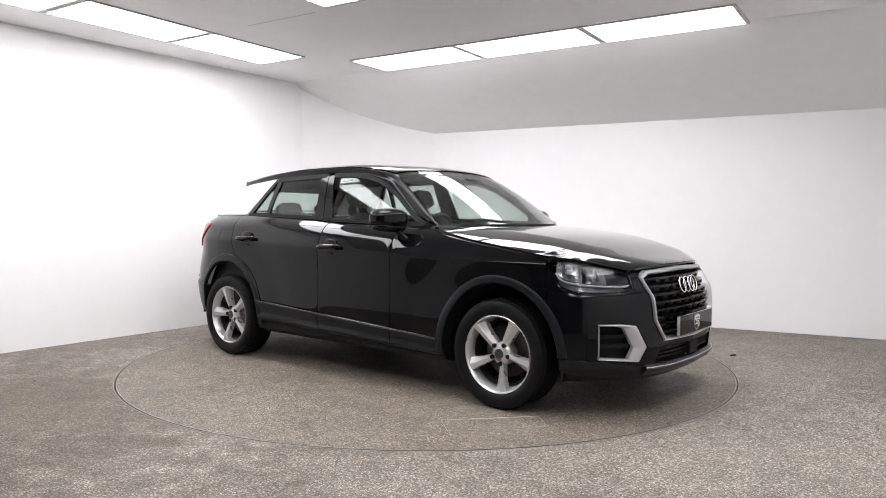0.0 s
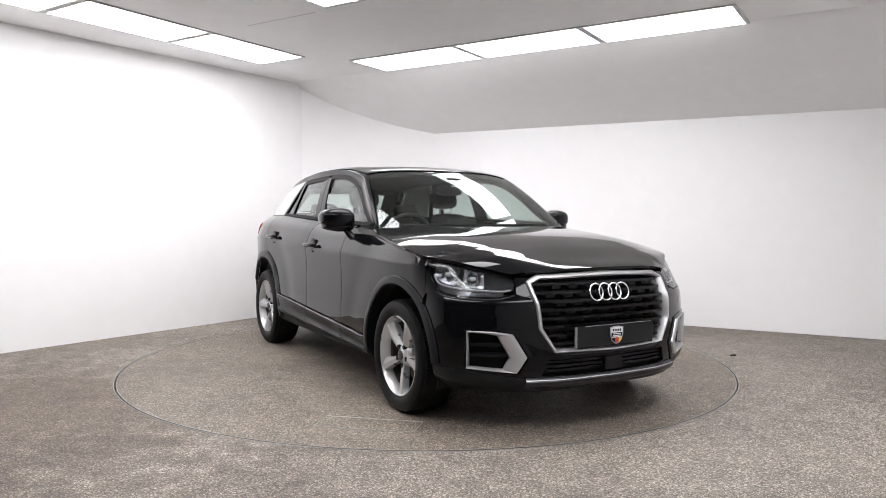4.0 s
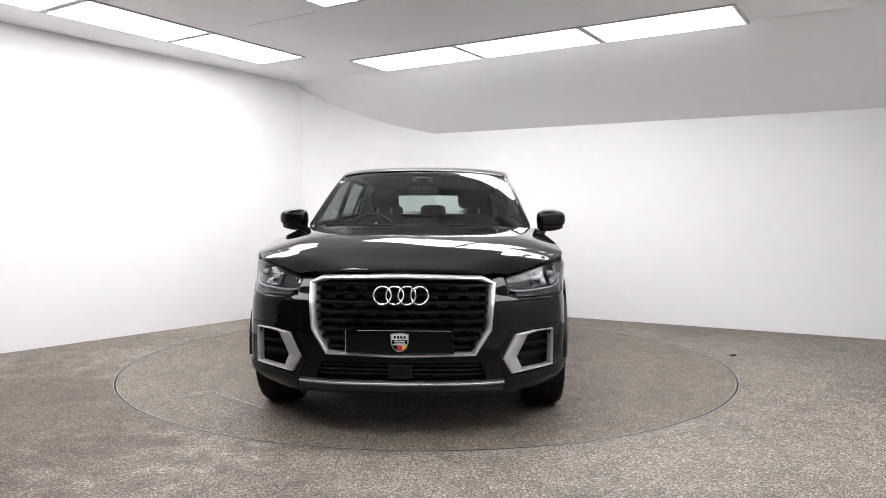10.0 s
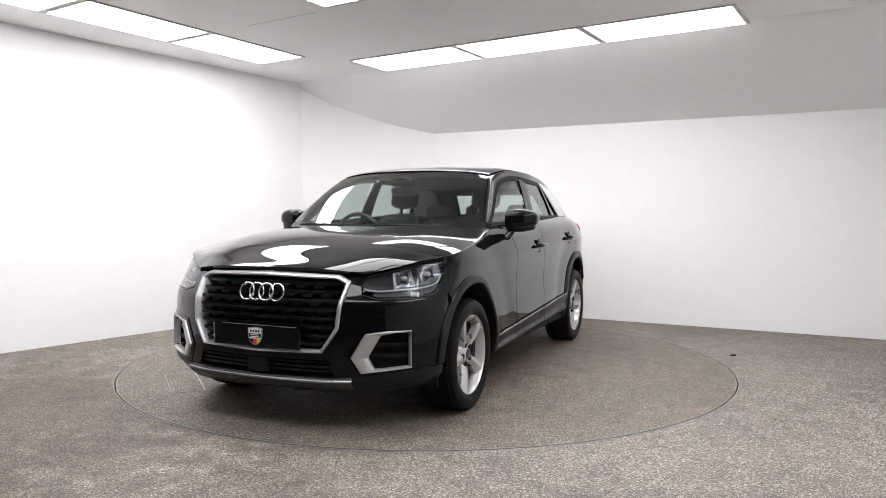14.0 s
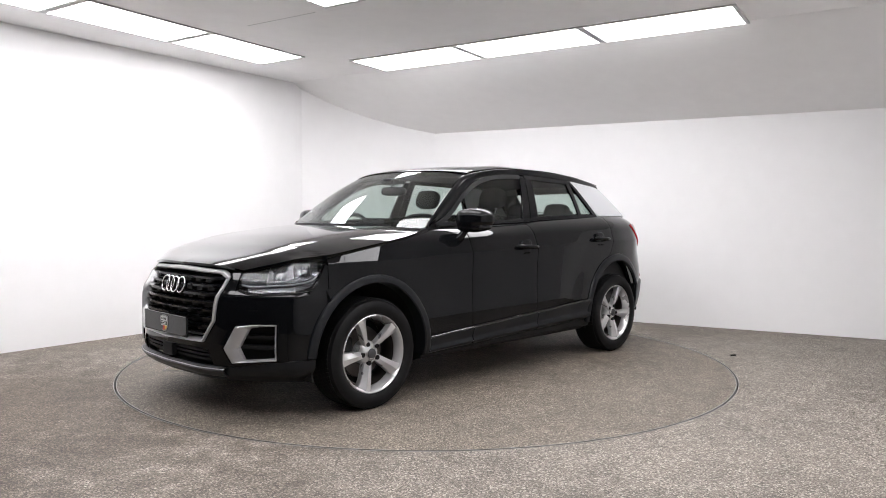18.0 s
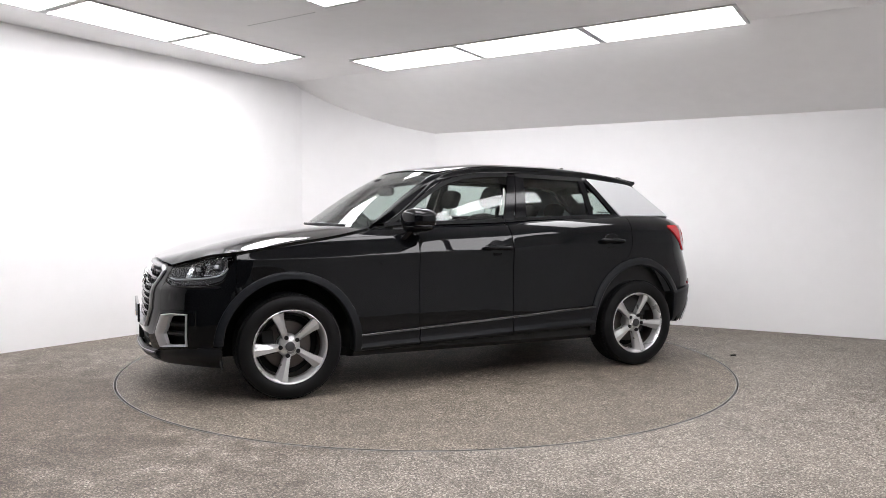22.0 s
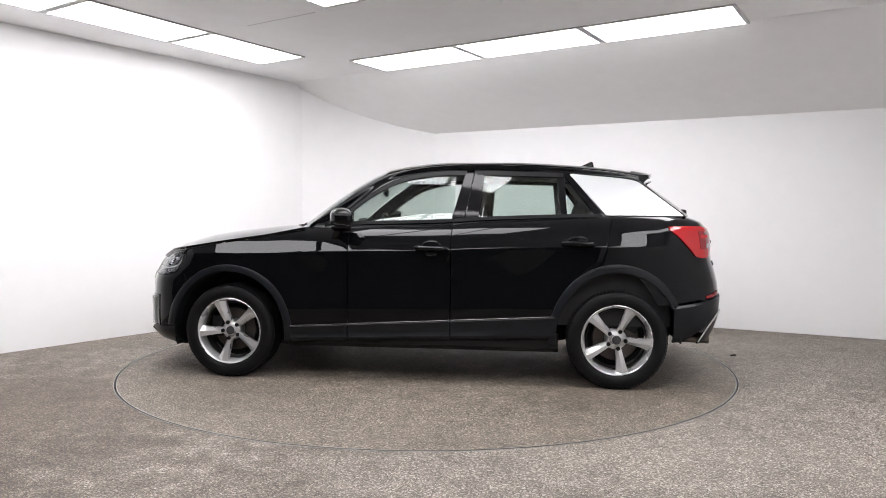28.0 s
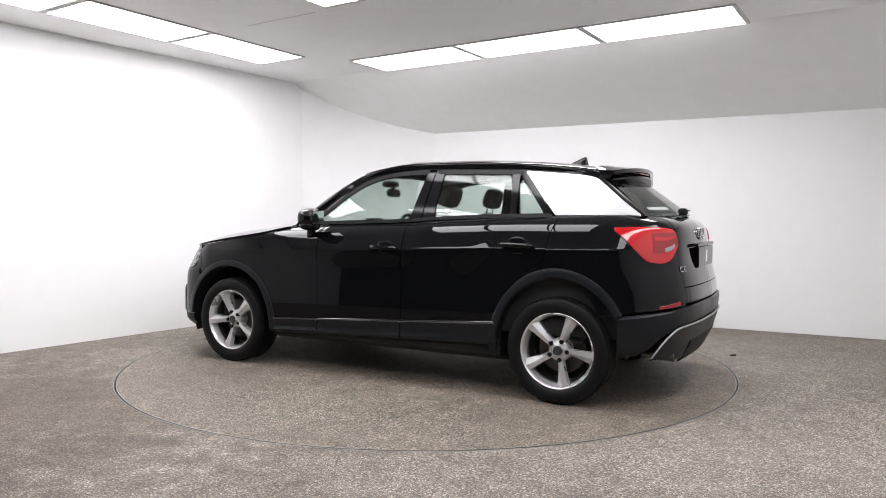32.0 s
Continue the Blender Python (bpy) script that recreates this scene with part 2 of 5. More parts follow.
def studio():
    wall("wall_left", [LEFT_END, WALL_A], CEIL_Z, M_WALL, 0.12, "smooth white painted studio wall under the light panels")
    # the rounded corner between the two walls
    corner, heights = [], []
    for i in range(17):
        t = i / 16
        c = Vector((-0.78, 3.235))
        p = WALL_A * (1 - t) ** 2 + c * 2 * t * (1 - t) + WALL_B * t * t
        corner.append(p)
        heights.append(CEIL_Z + 0.02)
    wall("wall_corner", corner, heights, M_WALL, 0.12, "rounded white wall corner of the studio")
    wall("wall_back", [WALL_B, BACK_END], CEIL_Z + 0.02, M_WALL, 0.12, "plain white painted wall below a sloping soffit")
    # the right wall is out of view, added to send light back into the room
    wall("wall_right", [BACK_END, FRONT_END], CEIL_Z, M_GREY, 0.12, "unseen pale grey wall added to close the studio and bounce light")
    wall("wall_entrance", [FRONT_END, LEFT_END], CEIL_Z, M_DARK, 0.12, "dark drape across the studio entrance")

    # floor with a round opening for the turntable
    n = 160
    v, f = [], []
    for i in range(n):
        a = 2 * math.pi * i / n
        c, s = math.cos(a), math.sin(a)
        k = 10.5 / max(abs(c), abs(s))
        v += [((TABLE_R + 0.0075) * c, (TABLE_R + 0.0075) * s, 0), (k * c, k * s, 0), ((TABLE_R + 0.0075) * c, (TABLE_R + 0.0075) * s, -0.12)]
    for i in range(n):
        j = (i + 1) % n
        f += [(3 * i, 3 * i + 1, 3 * j + 1, 3 * j), (3 * i, 3 * j, 3 * j + 2, 3 * i + 2)]
    tagged(part("floor", poly_mesh("floor", v, f, 40), M_FLOOR, None), "brown-grey speckled aggregate floor, slightly stained", "floor", kind="structure")
    v = [(x, y, -0.12) for x, y in ((-2.6, -2.6), (2.6, -2.6), (2.6, 2.6), (-2.6, 2.6))]
    tagged(part("pit_floor", poly_mesh("pit_floor", v, [(0, 1, 2, 3)]), M_GAP, None), "dark pit under the turntable", "floor", kind="structure")

    # steel ring set in the floor round the table
    v, f = [], []
    prof = ((TABLE_R + 0.006, -0.05), (TABLE_R + 0.006, 0.0012), (TABLE_R + 0.010, 0.0012), (TABLE_R + 0.0105, -0.001))
    for i in range(n * 2):
        a = math.pi * i / n
        v += [(r * math.cos(a), r * math.sin(a), z) for r, z in prof]
    for i in range(n * 2):
        j = (i + 1) % (n * 2)
        f += [(4 * i + k, 4 * i + k + 1, 4 * j + k + 1, 4 * j + k) for k in range(3)]
    tagged(part("floor_ring", poly_mesh("floor_ring", v, f, 30), M_STEEL, None), "thin worn steel ring round the turntable", "trim", kind="structure")

    # flat ceiling and its slope down to the back wall
    c0, c1 = Vector((-1.55, 2.74)), Vector((2.42, 0.06))
    d = (c1 - c0).normalized()
    e0, e1 = c0 - d * 0.35, c0 + d * 11.0
    plan = [e0, e1, Vector((9.5, -9)), Vector((-9.5, -9)), Vector((-9.5, 1.0)), c0 + Vector((-0.6, 0.3))]
    v, f = prism([(p.x, p.y) for p in reversed(plan)], CEIL_Z, CEIL_Z + 0.15)
    tagged(part("ceiling", poly_mesh("ceiling", v, f), M_CEIL, None), "flat grey-white painted ceiling with lit panels", "ceiling", kind="structure")
    w0, w1 = WALL_B - DIR_B * 2.6, WALL_B + DIR_B * 9.2
    e1 = c0 + d * 10.8
    v, f = [], []
    k = 24
    for i in range(k + 1):
        t = i / k
        a, b = e0.lerp(e1, t), w0.lerp(w1, t) + NOR_B * 0.04
        v += [(a.x, a.y, CEIL_Z - 0.001), (b.x, b.y, SOFFIT_Z - 0.017), (b.x, b.y, CEIL_Z + 0.15), (a.x, a.y, CEIL_Z + 0.15)]
    for i in range(k):
        f += [(4 * i + q, 4 * i + (q + 1) % 4, 4 * i + 4 + (q + 1) % 4, 4 * i + 4 + q) for q in range(4)]
    f += [(0, 3, 2, 1), (4 * k, 4 * k + 1, 4 * k + 2, 4 * k + 3)]
    tagged(part("ceiling_slope", poly_mesh("ceiling_slope", v, f, 20), M_CEIL, None), "sloping grey-white soffit above the back wall", "ceiling", kind="structure")


def light_panel(length=1.1844):
    """One recessed lit panel, 0.6 m wide, at the origin, glowing downwards."""
    e = new("ceiling_light")
    tagged(e, "square-edged white glowing panel set in the ceiling", "ceiling light", "lit ceiling panels")
    bm = bmesh.new()
    box(bm, 0, 0, 0.0, length - 0.0624, 0.556, 0.010, 0.003)
    part("diffuser", bm, M_LAMP, e, "glowing white diffuser")
    bm = bmesh.new()
    for sx in (-1, 1):
        box(bm, sx * (length / 2 - 0.0156), 0, 0.000, 0.0308, 0.588, 0.014, 0.002)
    for sy in (-1, 1):
        box(bm, 0, sy * 0.2862, 0.000, length - 0.0624, 0.0158, 0.014, 0.002)
    part("frame", bm, M_LFRAME, e)
    return e


def lights():
    """A ring of panels round a block of three; each lies along u (the back wall's side) or along p."""
    ur, pr = Vector((0.8350, -0.5503)), Vector((0.5503, 0.8350))
    along_u = [(-0.911 + 1.185 * k, 1.142) for k in range(3)] + [(-0.80 + 1.185 * k, -3.36) for k in range(3)]
    along_p = [(-0.20 + 0.607 * k, -1.215) for k in range(3)] + [(2.93, -0.175 - 1.185 * k) for k in range(3)]
    first, short = light_panel(), light_panel(1.088)
    spots = [(ur * u + pr * p, -33.4) for u, p in along_u] + [(ur * u + pr * p, 56.6) for u, p in along_p]
    for i, (p, a) in enumerate(spots):
        m = pose(p.x, p.y, CEIL_Z - 0.006, 0, 0, a)
        if i == 0:
            first.matrix_world = m
        else:
            copy_thing(first, m)
    ul = Vector((0.565, 0.825))
    start = Vector((-1.43, 1.57))
    for k in range(3):
        p = start - ul * (0.55 + 1.09 * k)
        m = pose(p.x, p.y, CEIL_Z - 0.006, 0, 0, 55.6)
        if k == 0:
            short.matrix_world = m
        else:
            copy_thing(short, m)


def ceiling_joint():
    bm = bmesh.new()
    a, b = Vector((-1.46, 0.30)), Vector((-0.86, -0.10))
    box(bm, 0, 0, 0, (b - a).length, 0.004, 0.003, 0.0008)
    ob = part("ceiling_joint", bm, M_LFRAME, None)
    ob.matrix_world = pose((a.x + b.x) / 2, (a.y + b.y) / 2, CEIL_Z - 0.001, 0, 0, math.degrees(math.atan2(b.y - a.y, b.x - a.x)))
    tagged(ob, "thin grey joint strip across the ceiling boards", "trim", kind="structure")


def debris():
    """A dark chip of rubber lying on the floor beside the turntable."""
    bm = bmesh.new()
    box(bm, 0, 0, 0.006, 0.045, 0.018, 0.012, 0.004)
    ob = part("rubber_chip", bm, M_GAP, None)
    ob.matrix_world = pose(2.44, 0.11, 0, 0, 0, 20)
    tagged(ob, "small dark rubber chip lying on the floor", "debris")


studio()
lights()
ceiling_joint()
debris()

# ---------- the turntable ----------
def turntable():
    t = new("turntable")
    tagged(t, "round flush floor turntable in brown speckled aggregate", "turntable")
    n = 200
    v = [(0, 0, 0)]
    f = []
    for r, z in ((TABLE_R * 0.5, 0), (TABLE_R - 0.006, 0), (TABLE_R - 0.006, -0.1)):
        v += [(r * math.cos(2 * math.pi * i / n), r * math.sin(2 * math.pi * i / n), z) for i in range(n)]
    for i in range(n):
        j = (i + 1) % n
        f += [(0, 1 + i, 1 + j)] + [(1 + q * n + i, 1 + (q + 1) * n + i, 1 + (q + 1) * n + j, 1 + q * n + j) for q in (0, 1)]
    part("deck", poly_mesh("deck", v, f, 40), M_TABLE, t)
    v, f = [], []
    for i in range(n):
        a = 2 * math.pi * i / n
        v += [(r * math.cos(a), r * math.sin(a), z) for r, z in ((TABLE_R - 0.0105, 0.0003), (TABLE_R - 0.010, 0.0015), (TABLE_R - 0.0055, 0.0015), (TABLE_R - 0.0055, -0.05))]
    for i in range(n):
        j = (i + 1) % n
        f += [(4 * i + k, 4 * i + k + 1, 4 * j + k + 1, 4 * j + k) for k in range(3)]
    part("edge_strip", poly_mesh("edge_strip", v, f, 30), M_STEEL, t, "thin steel edge strip")
    # access hatch: two long metal strips and two short joints
    a, b = Vector((1.20, -1.245)), Vector((1.56, -0.84))
    d = (b - a).normalized()
    w = Vector((d.y, -d.x))
    for p, q, wd in ((a, b, 0.006), (a + w * 0.20, b + w * 0.20, 0.004), (a, a + w * 0.20, 0.004), (b, b + w * 0.20, 0.003)):
        bm = bmesh.new()
        L = (q - p).length
        box(bm, 0, 0, 0.0014, L, wd, 0.003, 0.0006)
        ob = part("hatch_strip", bm, M_HATCH if wd > 0.005 else M_STEEL, t, "worn metal strip of the access hatch")
        m = (p + q) / 2
        ob.matrix_local = pose(m.x - 0.0409, m.y - 0.0278, 0, 0, 0, math.degrees(math.atan2((q - p).y, (q - p).x)))
    return t


# ---------- curves and sheets for the car ----------
def spline(xs, ys):
    """A smooth curve through few points, as a function of x (monotone slopes, no overshoot)."""
    o = np.argsort(xs)
    x, y = np.array(xs, float)[o], np.array(ys, float)[o]
    h, dl = np.diff(x), np.diff(y) / np.diff(x)
    m = np.zeros(len(x))
    for i in range(1, len(x) - 1):
        if dl[i - 1] * dl[i] > 0:
            w1, w2 = 2 * h[i] + h[i - 1], h[i] + 2 * h[i - 1]
            m[i] = (w1 + w2) / (w1 / dl[i - 1] + w2 / dl[i])
    m[0], m[-1] = dl[0], dl[-1]

    def at(q):
        q = np.clip(np.asarray(q, float), x[0], x[-1])
        i = np.clip(np.searchsorted(x, q) - 1, 0, len(x) - 2)
        t = (q - x[i]) / h[i]
        return (2 * t**3 - 3 * t**2 + 1) * y[i] + (t**3 - 2 * t**2 + t) * h[i] * m[i] + (3 * t**2 - 2 * t**3) * y[i + 1] + (t**3 - t**2) * h[i] * m[i + 1]
    return at


def smooth_fit(xs, ys, order=4):
    """A single low curve near few points, for panels that mirror without waves."""
    c = np.polyfit(xs, ys, order)
    lo, hi = min(xs), max(xs)
    return lambda q: np.polyval(c, np.clip(np.asarray(q, float), lo, hi))


def smooth01(t):
    t = np.clip(t, 0, 1)
    return t * t * (3 - 2 * t)


# half outline of the body in plan, from the nose to the tail
OUT_X = (2.115, 2.096, 2.057, 1.990, 1.930, 1.875, 1.788, 1.65, 1.30, 0.90, 0.0, -0.9, -1.30, -1.55, -1.74, -1.85, -1.935, -1.990, -2.022, -2.035)
OUT_Y = (0.0, 0.30, 0.45, 0.60, 0.70, 0.77, 0.835, 0.868, 0.885, 0.878, 0.875, 0.878, 0.885, 0.870, 0.832, 0.778, 0.69, 0.55, 0.30, 0.0)
_k = np.linspace(0, len(OUT_X) - 1, 1200)
_ox, _oy = spline(range(len(OUT_X)), OUT_X)(_k), spline(range(len(OUT_Y)), OUT_Y)(_k)
for _ in range(60):
    _ox[1:-1], _oy[1:-1] = (_ox[:-2] + 2 * _ox[1:-1] + _ox[2:]) / 4, (_oy[:-2] + 2 * _oy[1:-1] + _oy[2:]) / 4
S_LEN = np.concatenate([[0], np.cumsum(np.hypot(np.diff(_ox), np.diff(_oy)))])
_tx, _ty = np.gradient(_ox, S_LEN), np.gradient(_oy, S_LEN)
S_END = S_LEN[-1]

BELT = spline((-2.1, -1.71, -1.19, -0.41, -0.22, 0.47, 0.77, 2.2), (1.11, 1.11, 1.108, 1.085, 1.072, 1.052, 1.04, 1.02))
LOW_SIDE = spline((0.15, 0.22, 0.30, 0.40, 0.50), (0.08, 0.045, 0.018, 0.006, 0.004))


def IN_SIDE(z):
    """How far the flank lies inside the outline: tucked in at the sill, hollow in the doors, a crease at 0.885, and rounded over to the belt."""
    d = np.clip((z - 0.885) / 0.19, 0, None)
    e = np.clip((0.885 - z) / 0.385, 0, 1)
    up = 0.0735 * d + 0.0715 * (np.clip(d - 0.45, 0, None) / 0.55) ** 2.2
    mid = 0.007 * np.sin(math.pi * e) + 0.004 * e
    return np.where(z > 0.885, up, np.where(z > 0.50, mid, LOW_SIDE(z)))


IN_FRONT = spline((0.15, 0.20, 0.27, 0.40, 0.55, 0.64, 0.675, 0.70, 0.78, 0.86, 1.0), (0.06, 0.03, 0.01, 0.0, 0.001, 0.006, 0.014, 0.030, 0.076, 0.138, 0.3))
IN_REAR = spline((0.15, 0.27, 0.33, 0.40, 0.47, 0.573, 0.653, 0.75, 0.83, 1.03, 1.075, 1.11), (0.16, 0.09, 0.06, 0.032, 0.012, 0.0, 0.005, 0.026, 0.049, 0.085, 0.12, 0.20))


def s_at_x(x):
    return np.interp(-np.asarray(x, float), -_ox, S_LEN)


def s_at_y(y, rear=False):
    h = 600
    if rear:
        return np.interp(np.asarray(y, float), _oy[:h:-1], S_LEN[:h:-1])
    return np.interp(np.asarray(y, float), _oy[:h], S_LEN[:h])


def shell(s, z, off=0.0):
    """A point of the lower body: s along the plan outline, z up, off metres outwards."""
    s, z = np.broadcast_arrays(np.asarray(s, float), np.asarray(z, float))
    x, y = np.interp(s, S_LEN, _ox), np.interp(s, S_LEN, _oy)
    tx, ty = np.interp(s, S_LEN, _tx), np.interp(s, S_LEN, _ty)
    ln = np.hypot(tx, ty)
    nx, ny = -ty / ln, tx / ln
    nx, ny = -nx, -ny
    wf, wr = smooth01((x - 1.50) / 0.45), smooth01((-1.58 - x) / 0.42)
    i = IN_SIDE(z * 1.075 / BELT(x)) * (1 - wf - wr) + IN_FRONT(z) * wf + IN_REAR(z) * wr
    # the flank is hollowed round the wheel arches
    for c in (1.3005, -1.3005):
        r = np.hypot((x - c) / 0.445, (z - 0.318) / 0.465)
        i = i + 0.004 * np.exp(-(((r - 1.5) / 0.25) ** 2)) * (1 - wf) * (1 - wr)
    i = i - off
    return np.stack([x - nx * i, y - ny * i, z], -1)


def side(x, z, off=0.0):
    return shell(s_at_x(x), z, off)


# greenhouse: half width at the belt and at 1.40 m
BELT_Y = smooth_fit((-2.0, -1.735, -1.23, -0.3, 0.4, 0.8, 1.0), (0.60, 0.668, 0.722, 0.742, 0.738, 0.722, 0.70))
TOP_Y = smooth_fit((-1.8, -1.45, -0.99, -0.5, 0.0, 0.3, 0.8), (0.494, 0.548, 0.602, 0.631, 0.627, 0.603, 0.546))


def upper(x, z, off=0.0):
    x, z = np.broadcast_arrays(np.asarray(x, float), np.asarray(z, float))
    zb = BELT(x)
    f = (z - zb) / (1.40 - zb)
    y = BELT_Y(x) * (1 - f) + TOP_Y(x) * f + 0.009 * 4 * f * (1 - f)
    return np.stack([x, y + off * 0.94, z + off * 0.34], -1)


def sheet(name, P, material, parent, thick=0.016, sgn=1, label="", soft=0.0022, sharp=32):
    """A solid panel over a grid of points P[i, j]; its rim rolls inwards a little. sgn -1 mirrors it to the other side."""
    P = np.array(P, float)
    if sgn < 0:
        P[..., 1] *= -1
        P = P[::-1]
    n, m = P.shape[:2]
    du, dv = np.gradient(P, axis=0), np.gradient(P, axis=1)
    N = np.cross(du, dv)
    N /= np.maximum(np.linalg.norm(N, axis=-1, keepdims=True), 1e-9)
    Q = P.copy()
    if soft:
        edge = np.zeros((n, m, 1))
        edge[0] = edge[-1] = 1
        edge[:, 0] = edge[:, -1] = 1
        Q = P - N * edge * soft
    B = P - N * thick
    v = np.concatenate([Q.reshape(-1, 3), B.reshape(-1, 3)])
    k = n * m
    idx = np.arange(k).reshape(n, m)
    a, b, c, d = idx[:-1, :-1].ravel(), idx[1:, :-1].ravel(), idx[1:, 1:].ravel(), idx[:-1, 1:].ravel()
    f = list(zip(a, b, c, d)) + list(zip(a + k, d + k, c + k, b + k))
    for row, flip in ((idx[0], 1), (idx[-1], 0), (idx[:, 0], 0), (idx[:, -1], 1)):
        for p, q in zip(row[:-1], row[1:]):
            f.append((q, p, p + k, q + k) if not flip else (p, q, q + k, p + k))
    me = poly_mesh(name, v, [tuple(int(q) for q in w) for w in f], sharp)
    return part(name, me, material, parent, label)


def steps(n, eps=0.012):
    """Even steps from 0 to 1 with a close pair at each end, for the rolled rim."""
    return np.concatenate([[0, eps], np.linspace(0, 1, n)[1:-1], [1 - eps, 1]])


def columns(surface, xs, low, high, nv, off=0.0, eps=0.012):
    """Grid of a surface between two heights given along x."""
    xs = np.asarray(xs, float)
    v = steps(nv, eps)
    lo, hi = low(xs), high(xs)
    Z = lo[:, None] * (1 - v) + hi[:, None] * v
    return surface(xs[:, None] + 0 * Z, Z, off)


def rows(surface, zs, front, rear, nu, off=0.0, eps=0.012):
    """Grid of a surface between two x limits given along z; runs from the front to the rear."""
    zs = np.asarray(zs, float)
    u = steps(nu, eps)
    a, b = front(zs), rear(zs)
    X = a[None, :] * (1 - u[:, None]) + b[None, :] * u[:, None]
    return surface(X, zs[None, :] + 0 * X, off)


def tube(name, pts, radius, material, parent, seg=8, closed=False, label="", flat=1.0):
    """A round bar along points."""
    pts = [Vector(p) for p in pts]
    n = len(pts)
    v, f = [], []
    for i, p in enumerate(pts):
        a, b = (pts[i - 1], pts[(i + 1) % n]) if closed else (pts[max(0, i - 1)], pts[min(n - 1, i + 1)])
        d = (b - a).normalized()
        x = d.orthogonal().normalized() if abs(d.z) > 0.95 else d.cross(Vector((0, 0, 1))).normalized()
        y = d.cross(x)
        r = radius[i] if isinstance(radius, (list, tuple)) else radius
        v += [p + x * r * math.cos(2 * math.pi * k / seg) + y * r * flat * math.sin(2 * math.pi * k / seg) for k in range(seg)]
    for i in range(n if closed else n - 1):
        j = (i + 1) % n
        f += [(i * seg + k, i * seg + (k + 1) % seg, j * seg + (k + 1) % seg, j * seg + k) for k in range(seg)]
    if not closed:
        f += [tuple(range(seg - 1, -1, -1)), tuple(range((n - 1) * seg, n * seg))]
    return part(name, poly_mesh(name, v, f, 50), material, parent, label)


def lathe(name, prof, material, parent, seg=64, label="", sharp=35, closed=False):
    """A turned body round the y axis: profile of (radius, y)."""
    v, f = [], []
    k = len(prof)
    for i in range(seg):
        a = 2 * math.pi * i / seg
        v += [(r * math.cos(a), y, r * math.sin(a)) for r, y in prof]
    for i in range(seg):
        j = (i + 1) % seg
        f += [(i * k + q, i * k + (q + 1) % k, j * k + (q + 1) % k, j * k + q) for q in range(k if closed else k - 1)]
    return part(name, poly_mesh(name, v, f, sharp), material, parent, label)


def blob(name, material, parent, size, at, power=3.0, n=18, label="", turn=None, shape=None):
    """A rounded block (superellipsoid) of the given half sizes; shape may bend its points."""
    v, f = [], []
    for i in range(n + 1):
        ph = -math.pi / 2 + math.pi * i / n
        for j in range(2 * n):
            th = math.pi * j / n
            q = lambda w: math.copysign(abs(w) ** (2 / power), w)
            p = Vector((q(math.cos(ph)) * q(math.cos(th)) * size[0], q(math.cos(ph)) * q(math.sin(th)) * size[1], q(math.sin(ph)) * size[2]))
            if shape:
                p = shape(p)
            if turn:
                p = turn @ p
            v.append(p + Vector(at))
    for i in range(n):
        for j in range(2 * n):
            k = (j + 1) % (2 * n)
            f.append((i * 2 * n + j, i * 2 * n + k, (i + 1) * 2 * n + k, (i + 1) * 2 * n + j))
    return part(name, poly_mesh(name, v, f, 60), material, parent, label)

# ---------- the car ----------
HOOD_Z = spline((0.78, 0.95, 1.243, 1.459, 1.677, 1.90, 2.0, 2.06), (1.037, 1.030, 1.003, 0.975, 0.925, 0.855, 0.829, 0.812))
EDGE_Z = spline((0.70, 0.80, 1.02, 1.346, 1.637, 1.80, 1.92, 2.06), (1.025, 1.010, 0.968, 0.920, 0.872, 0.842, 0.815, 0.79))
ROOF_Z = spline((0.42, 0.30, 0.10, -0.2, -0.6, -1.0, -1.3, -1.56), (1.400, 1.432, 1.467, 1.489, 1.487, 1.468, 1.440, 1.398))
ROOF_Y = spline((0.42, 0.28, 0.0, -0.5, -1.0, -1.45, -1.6), (0.565, 0.580, 0.603, 0.606, 0.578, 0.525, 0.50))
WIN_TOP = spline((0.68, 0.60, 0.505, 0.344, 0.184, 0.026, -0.13, -0.31, -0.92, -1.0), (1.046, 1.080, 1.137, 1.255, 1.344, 1.387, 1.404, 1.408, 1.394, 1.392))
SILL_TOP = spline((0.87, -0.92), (0.368, 0.466))
SILL_LOW = spline((0.87, -0.95), (0.258, 0.314))
WHEEL_Z, AXLE = 0.318, 1.3005
DOOR_R = spline((0.42, 0.50, 0.645, 0.76, 0.82, 1.05, 1.1), (-0.875, -0.902, -0.985, -1.11, -1.195, -1.255, -1.268))
LAMP_IN = 0.556
LAMP_LOW = spline((0.0, 0.18, 0.50, 0.74, 0.86, 1.0), (0.714, 0.694, 0.696, 0.706, 0.724, 0.848))
LAMP_TOP = spline((0.0, 0.3, 0.6, 1.0), (0.788, 0.820, 0.845, 0.868))


def screen_top(u):
    """Upper edge of the windscreen: x and z across the car, u from 0 in the middle to 1 at the pillar."""
    return 0.335 - 0.085 * u**2, 1.429 - 0.018 * u**2 - 0.016 * u**6


def bow(v):
    """Rise of the windscreen over its chord: flatter towards the foot."""
    return 2.6 * v * (1 - v) + 2.3 * v**2 * (1 - v)


def arch(front):
    """Wheel arch: centre x and the half axes of its inner and outer rim."""
    return (AXLE, 0.394, 0.408, 0.448, 0.456) if front else (-AXLE, 0.386, 0.430, 0.436, 0.488)


def arch_top(x, front, outer=True, off=0.0):
    c, a0, b0, a1, b1 = arch(front)
    a, b = (a1, b1) if outer else (a0, b0)
    t = np.clip(1 - ((x - c) / a) ** 2, 0, None)
    return WHEEL_Z + b * np.sqrt(t) - off


